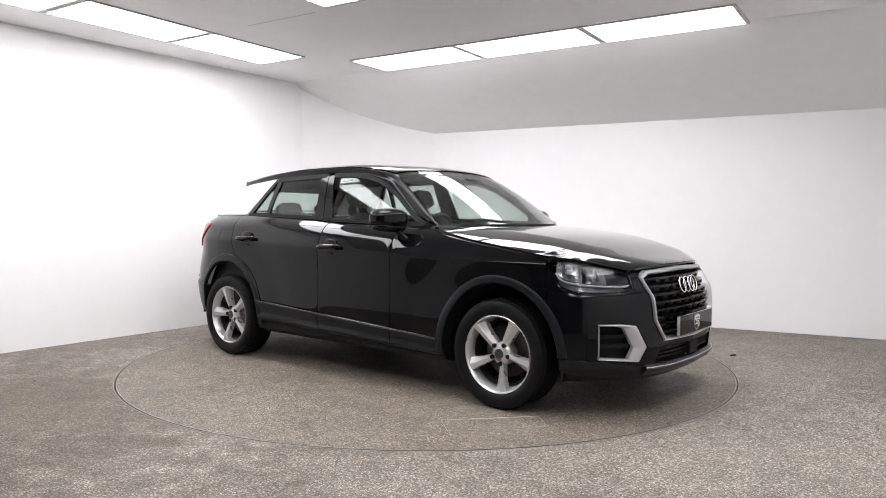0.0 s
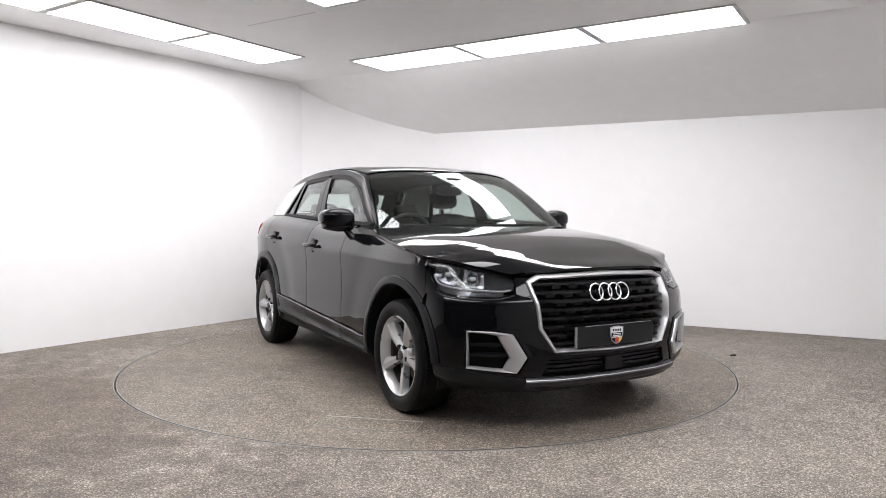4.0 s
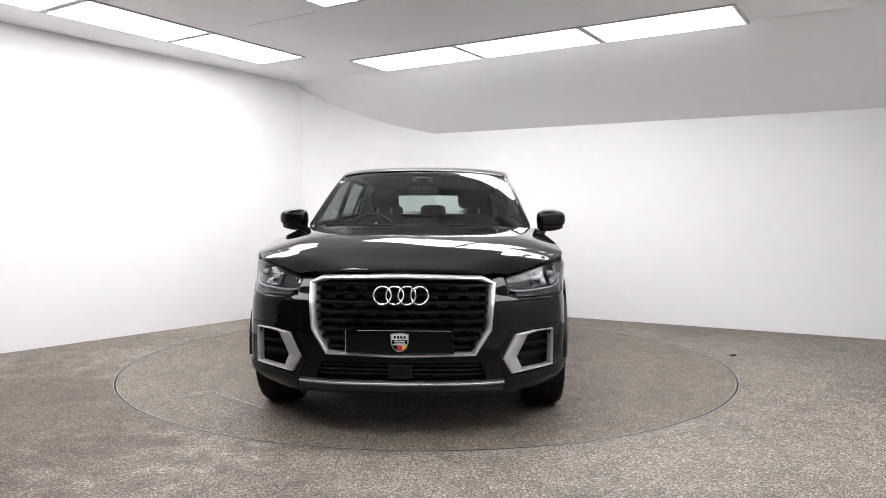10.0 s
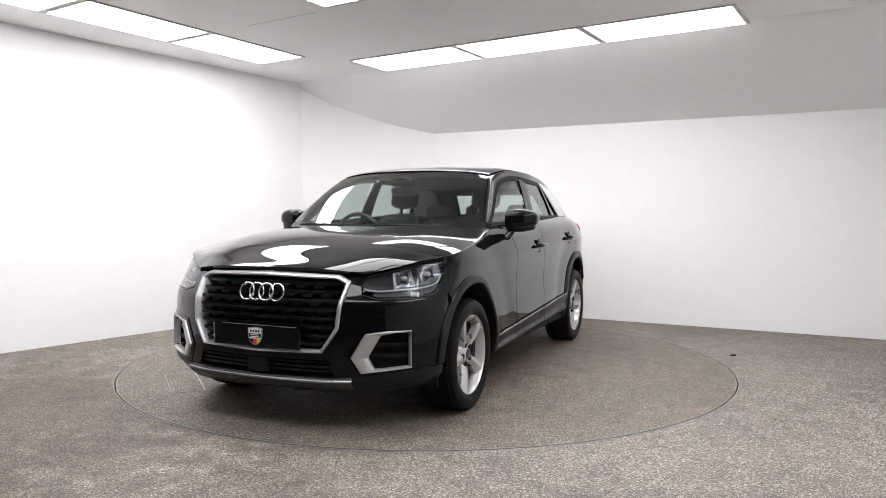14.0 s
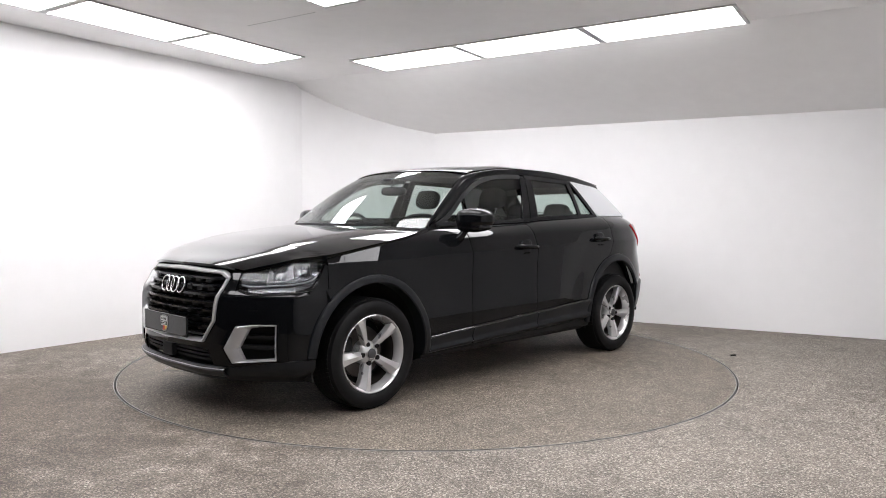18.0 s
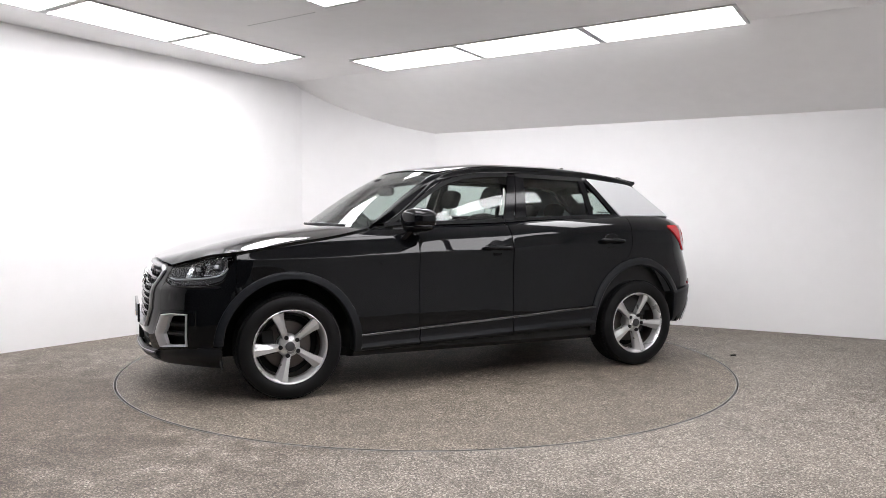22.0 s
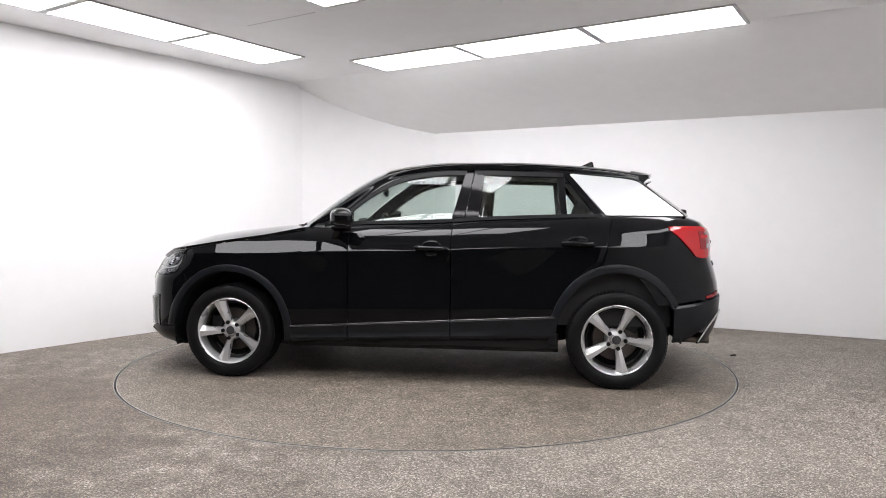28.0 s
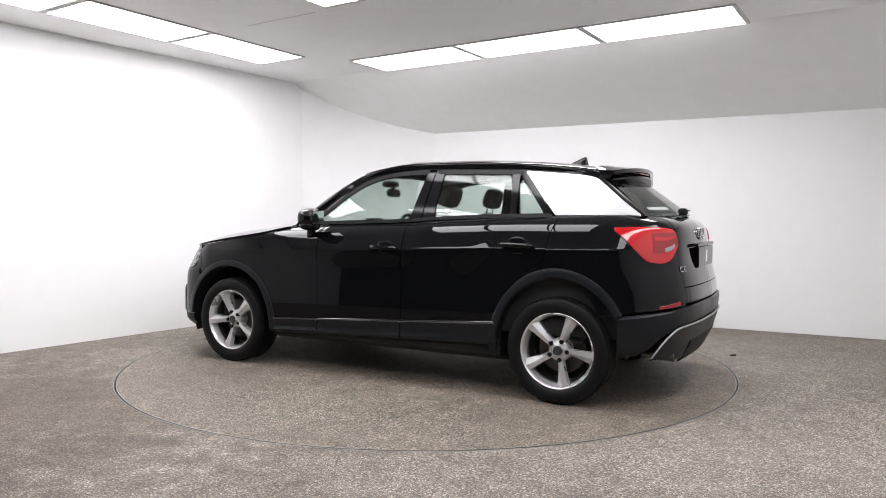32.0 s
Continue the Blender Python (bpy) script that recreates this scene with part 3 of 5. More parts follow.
def body(car):
    # bonnet
    front_edge = spline((0.0, 0.4, 0.62, 0.78, 0.92, 1.0), (2.040, 2.012, 1.962, 1.880, 1.748, 1.645))
    u, v = np.linspace(-1, 1, 81), np.concatenate([[0, 0.004], np.linspace(0, 1, 50)[1:-1] ** 1.25, [0.995, 1]])
    un = np.abs(u)
    X = front_edge(un)[:, None] * (1 - v) + (1.0 - 0.215 * un ** 2.2)[:, None] * v
    hw = shell(s_at_x(np.clip(X, -2, 1.75)), EDGE_Z(np.clip(X, 0.7, 2.06)))[..., 1]
    hw = np.where(X > 1.64, np.minimum(hw, 0.81 - (X - 1.64) * 0.02), hw)
    Y = u[:, None] * hw
    ua = un[:, None]
    drop = 0.30 * ua**2 + 0.70 * (np.sqrt(np.clip(ua - 0.60, -1, 1) ** 2 + 0.0008) + ua - 0.60) ** 1.7 / 0.684
    Z = HOOD_Z(X) - (HOOD_Z(X) - EDGE_Z(X)) * drop
    # the leading edge rolls down onto the grille and the lamps
    sf = spline((0.0, 0.55, 0.64, 0.85, 1.0), (0.0, s_at_y(0.45), s_at_y(LAMP_IN), s_at_x(1.83), s_at_x(1.625)))(un)
    tl = (sf - s_at_y(LAMP_IN)) / (s_at_x(1.625) - s_at_y(LAMP_IN))
    zf = np.where(tl < 0, 0.821 - 0.020 * (un / 0.64) ** 6, LAMP_TOP(np.clip(tl, 0, 1)) + 0.007)
    FE = shell(sf, zf, 0.002)
    FE[:, 1] *= np.sign(u)
    P = np.stack([X, Y, Z], -1)
    dist = np.linalg.norm(P - P[:, :1], axis=-1)
    w = np.clip(1 - dist / 0.16, 0, 1)[..., None] ** 2
    P = P + (FE[:, None] - P[:, :1]) * w
    X, Y, Z = P[..., 0], P[..., 1], P[..., 2]
    sheet("bonnet", np.stack([X, Y, Z], -1)[::-1], M_PAINT, car, 0.018)

    # windscreen
    u, v = np.linspace(-1, 1, 31), np.linspace(0, 1, 17)
    ua = np.abs(u)[:, None]
    xb, zb = 0.985 - 0.205 * ua**2, 1.022 + 0.004 * ua
    xt, zt = screen_top(ua)
    X = xb * (1 - v) + xt * v + 0.008 * 4 * v * (1 - v)
    Z = zb * (1 - v) + zt * v + (0.020 + 0.007 * ua**2) * bow(v)
    Y = u[:, None] * (0.735 * (1 - v) + 0.582 * v)
    sheet("windscreen", np.stack([X, Y, Z], -1)[::-1], M_SCREEN, car, 0.005, soft=0).visible_shadow = False
    # roof
    u, v = np.linspace(-1, 1, 41), np.concatenate([[0, 0.002, 0.0045, 0.0075, 0.011, 0.016, 0.023, 0.034], np.linspace(0.05, 1, 40)[:-1], [0.996, 1]])
    ua = np.abs(u)[:, None]
    xs_, zs_ = screen_top(ua)
    x0 = xs_ - 0.005
    X = x0 * (1 - v) + (-1.50 + 0.05 * ua**2) * v
    Y = u[:, None] * ROOF_Y(X)
    Z = ROOF_Z(X) - 0.012 * (ua / 0.7) ** 2 - 0.011 * np.clip((ua - 0.85) / 0.15, 0, 1) ** 2
    back = X[:, :1] - X
    Z = Z + (zs_ + 0.0045 - Z[:, :1]) * np.exp(-(back / 0.22) ** 2) - 0.0042 * np.exp(-back / 0.012)
    sheet("roof", np.stack([X, Y, Z], -1)[::-1], M_PAINT, car, 0.012)

    # rear window
    u, v = np.linspace(-1, 1, 25), np.linspace(0, 1, 13)
    ua = np.abs(u)[:, None]
    X = (-1.865 + 0.11 * ua**2) * (1 - v) + (-1.49 + 0.05 * ua**2) * v
    Y = u[:, None] * (0.585 * (1 - v) + 0.49 * v)
    Z = 1.118 * (1 - v) + 1.385 * v + 0.008 * 4 * v * (1 - v) - 0.01 * ua**2
    RW = np.stack([X, Y, Z], -1)
    sheet("rear_window", RW, M_GLASS, car, 0.005, soft=0).visible_shadow = False
    # printed black border inside the rear window
    inn = RW + np.array([0.010, 0, -0.006])
    for a in (inn[:, 9:], inn[:, :2], inn[:4], inn[-4:]):
        sheet("window_border", a, M_TRIM, car, 0.004, soft=0)
    # small pale sticker with unreadable print
    k = np.linspace(0.50, 0.24, 4)
    G = np.array([[(-1.865 + 0.11 * q**2 + (0.375 - 0.06 * q * q) * t - 0.003, y, 1.118 + 0.267 * t - 0.01 * q * q + 0.008 * 4 * t * (1 - t) + 0.003) for t in (0.115, 0.175)] for y in k for q in (y / 0.57,)])
    sheet("window_sticker", G, mat_sticker, car, 0.001, soft=0, label="pale sticker with fine print")
    # cowl and wipers at the foot of the windscreen
    u = np.linspace(-1, 1, 25)
    G = np.array([[(x0 - 0.215 * abs(a) ** 2.2, 0.745 * a, z0 - 0.01 * abs(a)) for x0, z0 in ((1.03, 0.995), (0.985, 1.012), (0.94, 1.035))] for a in u])
    sheet("cowl", G[::-1], M_PLASTIC, car, 0.01, soft=0)
    for y0, y1 in ((0.52, -0.10), (-0.06, -0.62)):
        t = np.linspace(0, 1, 10)
        yy = y0 + (y1 - y0) * t
        tube("wiper", [(0.985 - 0.22 * (y / 0.735) ** 2 - 0.012, y, 1.046 + 0.004 * math.sin(q * 3)) for y, q in zip(yy, t)], 0.008, M_PLASTIC, car, 6, label="black windscreen wiper")

    for sg in (1, -1):
        # front wing
        xs = np.concatenate([np.linspace(0.468, 0.84, 24), 1.30 - 0.447 * np.cos(np.linspace(0.06, 2.31, 54)), [1.612]])
        low = lambda x: np.where(x < 0.856, SILL_TOP(x), np.where(x < 1.60, arch_top(x, True, True, 0.02), 0.715))
        G = columns(side, xs, low, EDGE_Z, 70, eps=0.006)
        sheet("front_wing", G[::-1], M_PAINT, car, 0.014, sg, soft=0.0003)
        # front door
        def door(name, xf, xr, car):
            u, v = steps(26, 0.006), steps(70, 0.004)
            z0, z1 = lambda x: SILL_TOP(x) + 0.002, lambda x: BELT(x)
            Zg = (0.467 + 0.642 * v) if name == "rear_door" else (0.40 + 0.66 * v)
            a, b = xf(Zg), xr(Zg)
            X = a[None, :] * (1 - u[:, None]) + b[None, :] * u[:, None]
            Z = z0(X) * (1 - v) + z1(X) * v
            return sheet(name, side(X, Z), M_PAINT, car, 0.02, sg, soft=0.0003)
        d1 = door("front_door", spline((0.3, 0.7, 1.1), (0.463, 0.4635, 0.4635)), spline((0.3, 1.1), (-0.222, -0.228)), car)
        d2 = door("rear_door", spline((0.3, 1.1), (-0.228, -0.234)), DOOR_R, car)
        # rear quarter: its front rim runs along the door gap
        sa, sb = s_at_x(-1.20), s_at_y(0.585, True)
        S = np.concatenate([np.linspace(sa, s_at_x(-1.76), 34), np.linspace(s_at_x(-1.76), sb, 16)[1:]])
        xq = np.interp(S, S_LEN, _ox)
        lo = np.where(xq > -1.70, np.maximum(arch_top(xq, False, True, 0.02), 0.545), np.interp(xq, (-2.05, -1.70), (0.615, 0.545)))
        hi = BELT(xq)
        v = steps(60, 0.005)
        Z = lo[:, None] * (1 - v) + hi[:, None] * v
        s0 = s_at_x(DOOR_R(Z) - 0.0045)
        SS = s0 + (S[:, None] - sa) * (sb - s0) / (sb - sa)
        sheet("rear_quarter", shell(SS, Z), M_PAINT, car, 0.014, sg, soft=0.0003)
        # silver pillar blade
        xs = np.concatenate([np.linspace(-1.004, -1.232, 12), np.linspace(-1.24, -1.735, 30)])
        lowb = lambda x: np.where(x > -1.236, np.interp(-x, (1.0, 1.236), (1.392, 1.114)), 1.114)
        topb = spline((-1.0, -1.195, -1.38, -1.452, -1.50, -1.563, -1.65, -1.739), (1.396, 1.379, 1.360, 1.341, 1.306, 1.255, 1.184, 1.117))
        sheet("pillar_blade", columns(upper, xs, lowb, topb, 10, 0.006), M_SAIL, car, 0.02, sg, "satin silver pillar blade")
        # side glass
        def glass(xs, low, top, name, parent):
            g = sheet(name, columns(upper, np.asarray(xs), low, top, 8, -0.006), M_GLASS, parent, 0.004, sg, soft=0)
            g.visible_shadow = False
            return g
        glass(np.linspace(0.60, -0.235, 28), lambda x: BELT(x) + 0.012, lambda x: WIN_TOP(x) - 0.012, "door_glass", d1)
        rear_edge = lambda x: np.minimum(WIN_TOP(x) - 0.012, np.interp(-x, (0.93, 0.965), (1.40, 1.12)))
        glass(np.linspace(-0.395, -0.955, 20), lambda x: BELT(x) + 0.012, rear_edge, "door_glass", d2)
        glass(np.linspace(-0.985, -1.185, 10), lambda x: BELT(x) + 0.012, lambda x: np.interp(-x, (0.985, 1.19), (1.36, 1.122)), "quarter_glass", car)
        # pillars and frames of the windows
        sheet("pillar_trim", rows(upper, np.linspace(1.078, 1.40, 10), spline((1.07, 1.41), (-0.212, -0.306)), spline((1.07, 1.41), (-0.300, -0.362)), 6, 0.004), M_TRIM, d1, 0.012, sg)
        sheet("pillar_trim", rows(upper, np.linspace(1.082, 1.40, 10), spline((1.07, 1.41), (-0.306, -0.368)), spline((1.07, 1.41), (-0.398, -0.432)), 6, 0.004), M_TRIM, d2, 0.012, sg)
        sheet("window_divider", rows(upper, np.linspace(1.10, 1.392, 10), spline((1.10, 1.40), (-0.945, -0.912)), spline((1.10, 1.40), (-0.985, -0.965)), 5, 0.004), M_TRIM, d2, 0.012, sg)
        sheet("window_frame", rows(upper, np.linspace(1.104, 1.398, 12), spline((1.10, 1.40), (-1.182, -0.952)), spline((1.10, 1.40), (-1.232, -1.000)), 5, 0.005), M_TRIM, d2, 0.016, sg)
        xs = np.linspace(0.66, -0.31, 40)
        sheet("window_frame", columns(upper, xs, lambda x: WIN_TOP(x) - 0.020, lambda x: WIN_TOP(x) + 0.010, 4, 0.003), M_PLASTIC, d1, 0.012, sg)
        xs = np.linspace(-0.365, -0.985, 24)
        sheet("window_frame", columns(upper, xs, lambda x: WIN_TOP(x) - 0.020, lambda x: WIN_TOP(x) + 0.010, 4, 0.003), M_PLASTIC, d2, 0.012, sg)
        for xa, xb, d in ((0.66, -0.228, d1), (-0.233, -1.215, d2)):
            xs = np.linspace(xa, xb, 24)
            sheet("belt_trim", columns(upper, xs, lambda x: BELT(x) - 0.004, lambda x: BELT(x) + 0.018, 4, 0.006), M_PLASTIC, d, 0.016, sg)
        # mirror triangle
        sheet("corner_trim", columns(upper, np.linspace(0.655, 0.50, 8), lambda x: BELT(x) + 0.01, lambda x: WIN_TOP(x) - 0.012 - 0.8 * np.clip(0.585 - x, 0, 1), 4, 0.001), M_PLASTIC, d1, 0.02, sg)
        # roof side and screen pillar
        xs = np.concatenate([np.linspace(0.70, 0.30, 18), np.linspace(0.26, -1.46, 40)])
        lowc = upper(xs, np.where(xs > -0.99, WIN_TOP(xs) + 0.012, topb(xs) + 0.002), 0.002)
        k = smooth01((0.34 - xs) / 0.10)
        vv = np.clip((0.79 - (xs + 0.07 * (xs - 0.25) / 0.4)) / 0.545, 0, 1)
        scr = np.stack([0.78 * (1 - vv) + 0.25 * vv, 0.735 * (1 - vv) + 0.584 * vv, 1.026 * (1 - vv) + 1.396 * vv + 0.027 * bow(vv)], -1)
        corner = 1.3995 - (ROOF_Z(0.245) - 0.0355)
        rf = np.stack([xs, ROOF_Y(xs) + 0.003, ROOF_Z(xs) - 0.0355 + corner * np.exp(-((0.245 - np.minimum(xs, 0.245)) / 0.22) ** 2)], -1)
        hi = scr * (1 - k[:, None]) + rf * k[:, None]
        q = steps(14, 0.02)[None, :, None]
        G = lowc[:, None] * (1 - q) + hi[:, None] * q
        w = q**2.0
        out = np.array([0.0, 0.82, 0.57])
        G = G + out * 0.020 * (4 * w * (1 - w))
        sheet("roof_rail", G, M_PAINT, car, 0.02, sg)
        # rear pillar beside the rear window
        zz = np.linspace(1.112, 1.375, 16)
        fr = np.interp(zz, (1.112, 1.25, 1.345, 1.375), (-1.742, -1.565, -1.455, -1.40))
        A = upper(fr, zz, 0.0)
        t = (zz - 1.118) / (1.385 - 1.118)
        Bp = np.stack([(-1.755) * (1 - t) + (-1.44) * t, 0.585 * (1 - t) + 0.49 * t, zz - 0.004], -1)
        q = np.linspace(0, 1, 6)[:, None, None]
        G = A[None] * (1 - q) + Bp[None] * q
        sheet("rear_pillar", G + np.array([-0.01, 0.008, 0.004]) * (4 * q * (1 - q)), M_TRIM, car, 0.012, sg)
        # wheel arch cladding
        for fr_ in (True, False):
            c, a0, b0, a1, b1 = arch(fr_)
            ang = np.linspace(np.radians(4), np.radians(187), 60) if fr_ else np.linspace(np.radians(-7), np.radians(151), 64)
            ca_, sa_ = np.cos(ang), np.sin(ang)
            prof = ((-0.02, -0.07), (0.0, -0.02), (0.02, 0.010), (0.16, 0.017), (0.55, 0.016), (0.90, 0.013), (0.965, 0.011), (1.0, 0.004), (1.015, -0.008))
            G = []
            for t, o in prof:
                X = c + (a0 + (a1 - a0) * t) * ca_
                Z = WHEEL_Z + (b0 + (b1 - b0) * t) * sa_
                G.append(side(X, np.maximum(Z, 0.22 if fr_ else 0.285), o))
            G = np.array(G)
            sheet("arch_trim", G[::-1], M_CLAD, car, 0.006, sg, "dark grey plastic wheel arch trim", soft=0)
            # inner wheel house
            ang = np.linspace(np.radians(-15 if fr_ else -12), np.radians(192 if fr_ else 182), 48)
            G = np.array([[(c + (a0 + 0.01) * math.cos(w), yy, WHEEL_Z + (b0 + 0.01) * math.sin(w)) for w in ang] for yy in (0.83, 0.42)])
            sheet("wheel_house", G, M_UNDER, car, 0.01, sg, soft=0)
            G = np.array([[(c + k * (a0 + 0.02) * math.cos(w), 0.425, WHEEL_Z + k * (b0 + 0.02) * math.sin(w)) for w in ang] for k in (1.0, 0.5, 0.02)])
            sheet("inner_liner", G, M_UNDER, car, 0.01, sg, soft=0)
        # sill and door cladding
        def clad(name, xa, xb, parent):
            xs = np.linspace(xa, xb, 14)
            prof = ((0.0, -0.012), (0.06, 0.006), (0.18, 0.016), (0.24, 0.017), (0.42, 0.006), (0.48, 0.004), (0.86, 0.012), (0.93, 0.015), (0.97, 0.012), (1.0, -0.001))
            G = np.array([side(xs, SILL_LOW(xs) * (1 - t) + (SILL_TOP(xs) - 0.003) * t, o + 0.004) for t, o in prof])
            sheet(name, G[::-1].transpose(1, 0, 2)[:, ::-1], M_CLAD, parent, 0.02, sg, "dark grey lower door cladding", soft=0)
        def strip(xa, xb, parent):
            xs = np.linspace(xa, xb, 14)
            p = side(xs, SILL_TOP(xs) - 0.004, 0.0115)
            tube("sill_strip", [(a, b * sg, c) for a, b, c in p], 0.0055, M_STRIP, parent, 8, label="glossy black strip along the cladding")
        strip(0.86, 0.470, car)
        strip(0.462, -0.222, d1)
        strip(-0.229, -0.905, d2)
        clad("lower_cladding", 0.86, 0.470, car)
        clad("lower_cladding", 0.462, -0.222, d1)
        clad("lower_cladding", -0.229, -0.905, d2)
        G = np.array([[(x, y, z) for x in np.linspace(0.90, -0.93, 6)] for y, z in ((0.832, 0.345), (0.828, 0.265), (0.77, 0.236), (0.66, 0.22))])
        sheet("sill", G[::-1], M_UNDER, car, 0.02, sg, soft=0)



def wheel(car, x, sg, phase):
    """Wheel with five twin-faced spokes; its axis is y, outer face towards +y, then turned to its side."""
    w = new("wheel")
    w.parent = car
    R = 0.318
    W = 0.112
    lathe("tyre", [(0.222, -W + 0.012), (0.245, -W), (0.285, -W - 0.004), (0.306, -W + 0.008), (R - 0.003, -W + 0.03), (R, -0.05), (R, 0.05), (R - 0.003, W - 0.03), (0.306, W - 0.008), (0.285, W + 0.003), (0.262, W + 0.004), (0.245, W), (0.224, W - 0.012), (0.214, W - 0.03), (0.214, -W + 0.03)], M_RUBBER, w, 96, "black road tyre", closed=True)
    # tread blocks
    v, f = [], []
    for row in range(5):
        yy = -0.072 + row * 0.036
        for i in range(84):
            a = 2 * math.pi * (i + 0.5 * (row % 2)) / 84
            for da, dy in ((-0.029, -0.014), (0.029, -0.010), (0.029, 0.014), (-0.029, 0.010)):
                for r in (R - 0.004, R + 0.0012):
                    v.append((r * math.cos(a + da), yy + dy, r * math.sin(a + da)))
            b = len(v) - 8
            f += [(b + 1, b + 3, b + 5, b + 7), (b, b + 2, b + 3, b + 1), (b + 2, b + 4, b + 5, b + 3), (b + 4, b + 6, b + 7, b + 5), (b + 6, b, b + 1, b + 7)]
    part("tread", poly_mesh("tread", v, f), M_RUBBER, w)
    lathe("rim", [(0.214, -W + 0.02), (0.222, -W + 0.012), (0.203, -0.02), (0.201, 0.040), (0.2035, 0.062), (0.2075, 0.070), (0.2085, 0.082), (0.2150, 0.0925), (0.2180, 0.1005), (0.2222, 0.1035), (0.2268, 0.1010), (0.2275, 0.096), (0.222, 0.088), (0.214, 0.080)], M_ALLOY, w, 96, "silver alloy rim")
    # the barrel takes dark steel, so the shade behind the spokes is in its colour
    lathe("barrel", [(0.198, -0.06), (0.186, 0.03), (0.192, 0.05)], M_DISC, w, 64, "inner barrel coloured dark for shade")
    lathe("brake_disc", [(0.02, -0.012), (0.145, -0.012), (0.150, -0.018), (0.150, -0.036), (0.145, -0.04)], M_DISC, w, 48, "bare steel brake disc")
    lathe("back_plate", [(0.0, -0.05), (0.19, -0.05)], M_UNDER, w, 40)
    bm = bmesh.new()
    box(bm, 0.118, -0.01, 0.03, 0.075, 0.05, 0.15, 0.012)
    part("brake_caliper", bm, M_UNDER, w)
    # hub
    lathe("hub", [(0.0, 0.078), (0.030, 0.079), (0.034, 0.072), (0.052, 0.066), (0.066, 0.050), (0.070, 0.03), (0.070, -0.02)], M_ALLOY, w, 48)
    lathe("hub_cap", [(0.0, 0.0865), (0.022, 0.086), (0.028, 0.0835), (0.0295, 0.078)], mat_cap, w, 32, "dark grey hub cap")
    # the spoke: a broad face that twists towards its trailing chamfer
    rs = np.linspace(0.050, 0.2165, 8)
    t = (rs - rs[0]) / (rs[-1] - rs[0])
    half_a = 0.0185 + 0.010 * t + 0.007 * t**6
    half_b = 0.0165 + 0.022 * t + 0.016 * t**6
    top = 0.072 + 0.024 * t + 0.004 * np.sin(t * math.pi)
    G = []
    for k, (fx, dz) in enumerate(((-1.0, -0.045), (-1.0, -0.007), (-0.92, -0.002), (0.12, 0.0), (0.16, -0.002), (0.96, -0.024), (1.0, -0.029), (1.0, -0.06))):
        wdt = np.where(fx < 0, half_a, half_b) * fx
        G.append(np.stack([rs, top + dz, wdt], -1))
    G = np.array(G)
    v = G.reshape(-1, 3)
    n, m = G.shape[:2]
    f = [(i * m + j, i * m + j + 1, (i + 1) * m + j + 1, (i + 1) * m + j) for i in range(n - 1) for j in range(m - 1)]
    f += [tuple(i * m for i in range(n)), tuple(i * m + m - 1 for i in range(n - 1, -1, -1)), tuple(list(range(m - 1, -1, -1)) + [(n - 1) * m + j for j in range(m)])]
    me = poly_mesh("spoke", v, f, 9)
    me.materials.append(M_ALLOY)
    bolt = bmesh.new()
    bmesh.ops.create_cone(bolt, cap_ends=True, segments=14, radius1=0.0135, radius2=0.0125, depth=0.020)
    bm_ = bpy.data.meshes.new("wheel_bolt")
    bolt.to_mesh(bm_)
    bolt.free()
    bm_.materials.append(M_PLASTIC)
    for k in range(5):
        a = radians(72 * k)
        o = part("spoke", me, None, w)
        o.matrix_local = Matrix.Rotation(-a, 4, "Y")
        o = part("wheel_bolt", bm_, None, w)
        o.matrix_local = Matrix.Translation((0.0575 * math.cos(a), 0.0665, 0.0575 * math.sin(a))) @ Matrix.Rotation(radians(90), 4, "X")
    if sg > 0:
        m = pose(x, 0.765, WHEEL_Z) @ Matrix.Rotation(radians(phase), 4, "Y")
    else:
        m = pose(x, -0.765, WHEEL_Z) @ Matrix.Rotation(radians(phase), 4, "Y") @ Matrix.Rotation(radians(180), 4, "Z")
    w.matrix_local = m
    return w


mat_sticker = mat("pale_sticker", (0.55, 0.58, 0.58), 0.5, noise_scale=120, noise_amt=0.5)
mat_cap = mat("hub_cap_grey", (0.06, 0.06, 0.065), 0.3, metal=0.5)
table = turntable()
car = new("car")
tagged(car, "glossy black compact crossover car standing on the turntable", "car")
body(car)
wheel(car, AXLE, 1, 4.5)
wheel(car, -AXLE, 1, 246)
wheel(car, AXLE, -1, 47.5)
wheel(car, -AXLE, -1, 145)


# ---------- skins with openings ----------
def inside(px, py, poly):
    c = np.zeros(px.shape, bool)
    n = len(poly)
    for i in range(n):
        (x0, y0), (x1, y1) = poly[i], poly[(i + 1) % n]
        if y0 == y1:
            continue
        c ^= ((y0 > py) != (y1 > py)) & (px < (x1 - x0) * (py - y0) / (y1 - y0) + x0)
    return c


def snap(px, py, poly):
    best = np.full(px.shape, 1e9)
    bx, by = px.copy(), py.copy()
    for i in range(len(poly)):
        a, b = np.array(poly[i]), np.array(poly[(i + 1) % len(poly)])
        d = b - a
        t = np.clip(((px - a[0]) * d[0] + (py - a[1]) * d[1]) / max(d @ d, 1e-12), 0, 1)
        qx, qy = a[0] + d[0] * t, a[1] + d[1] * t
        e = (px - qx) ** 2 + (py - qy) ** 2
        m = e < best
        best, bx, by = np.where(m, e, best), np.where(m, qx, bx), np.where(m, qy, by)
    return bx, by


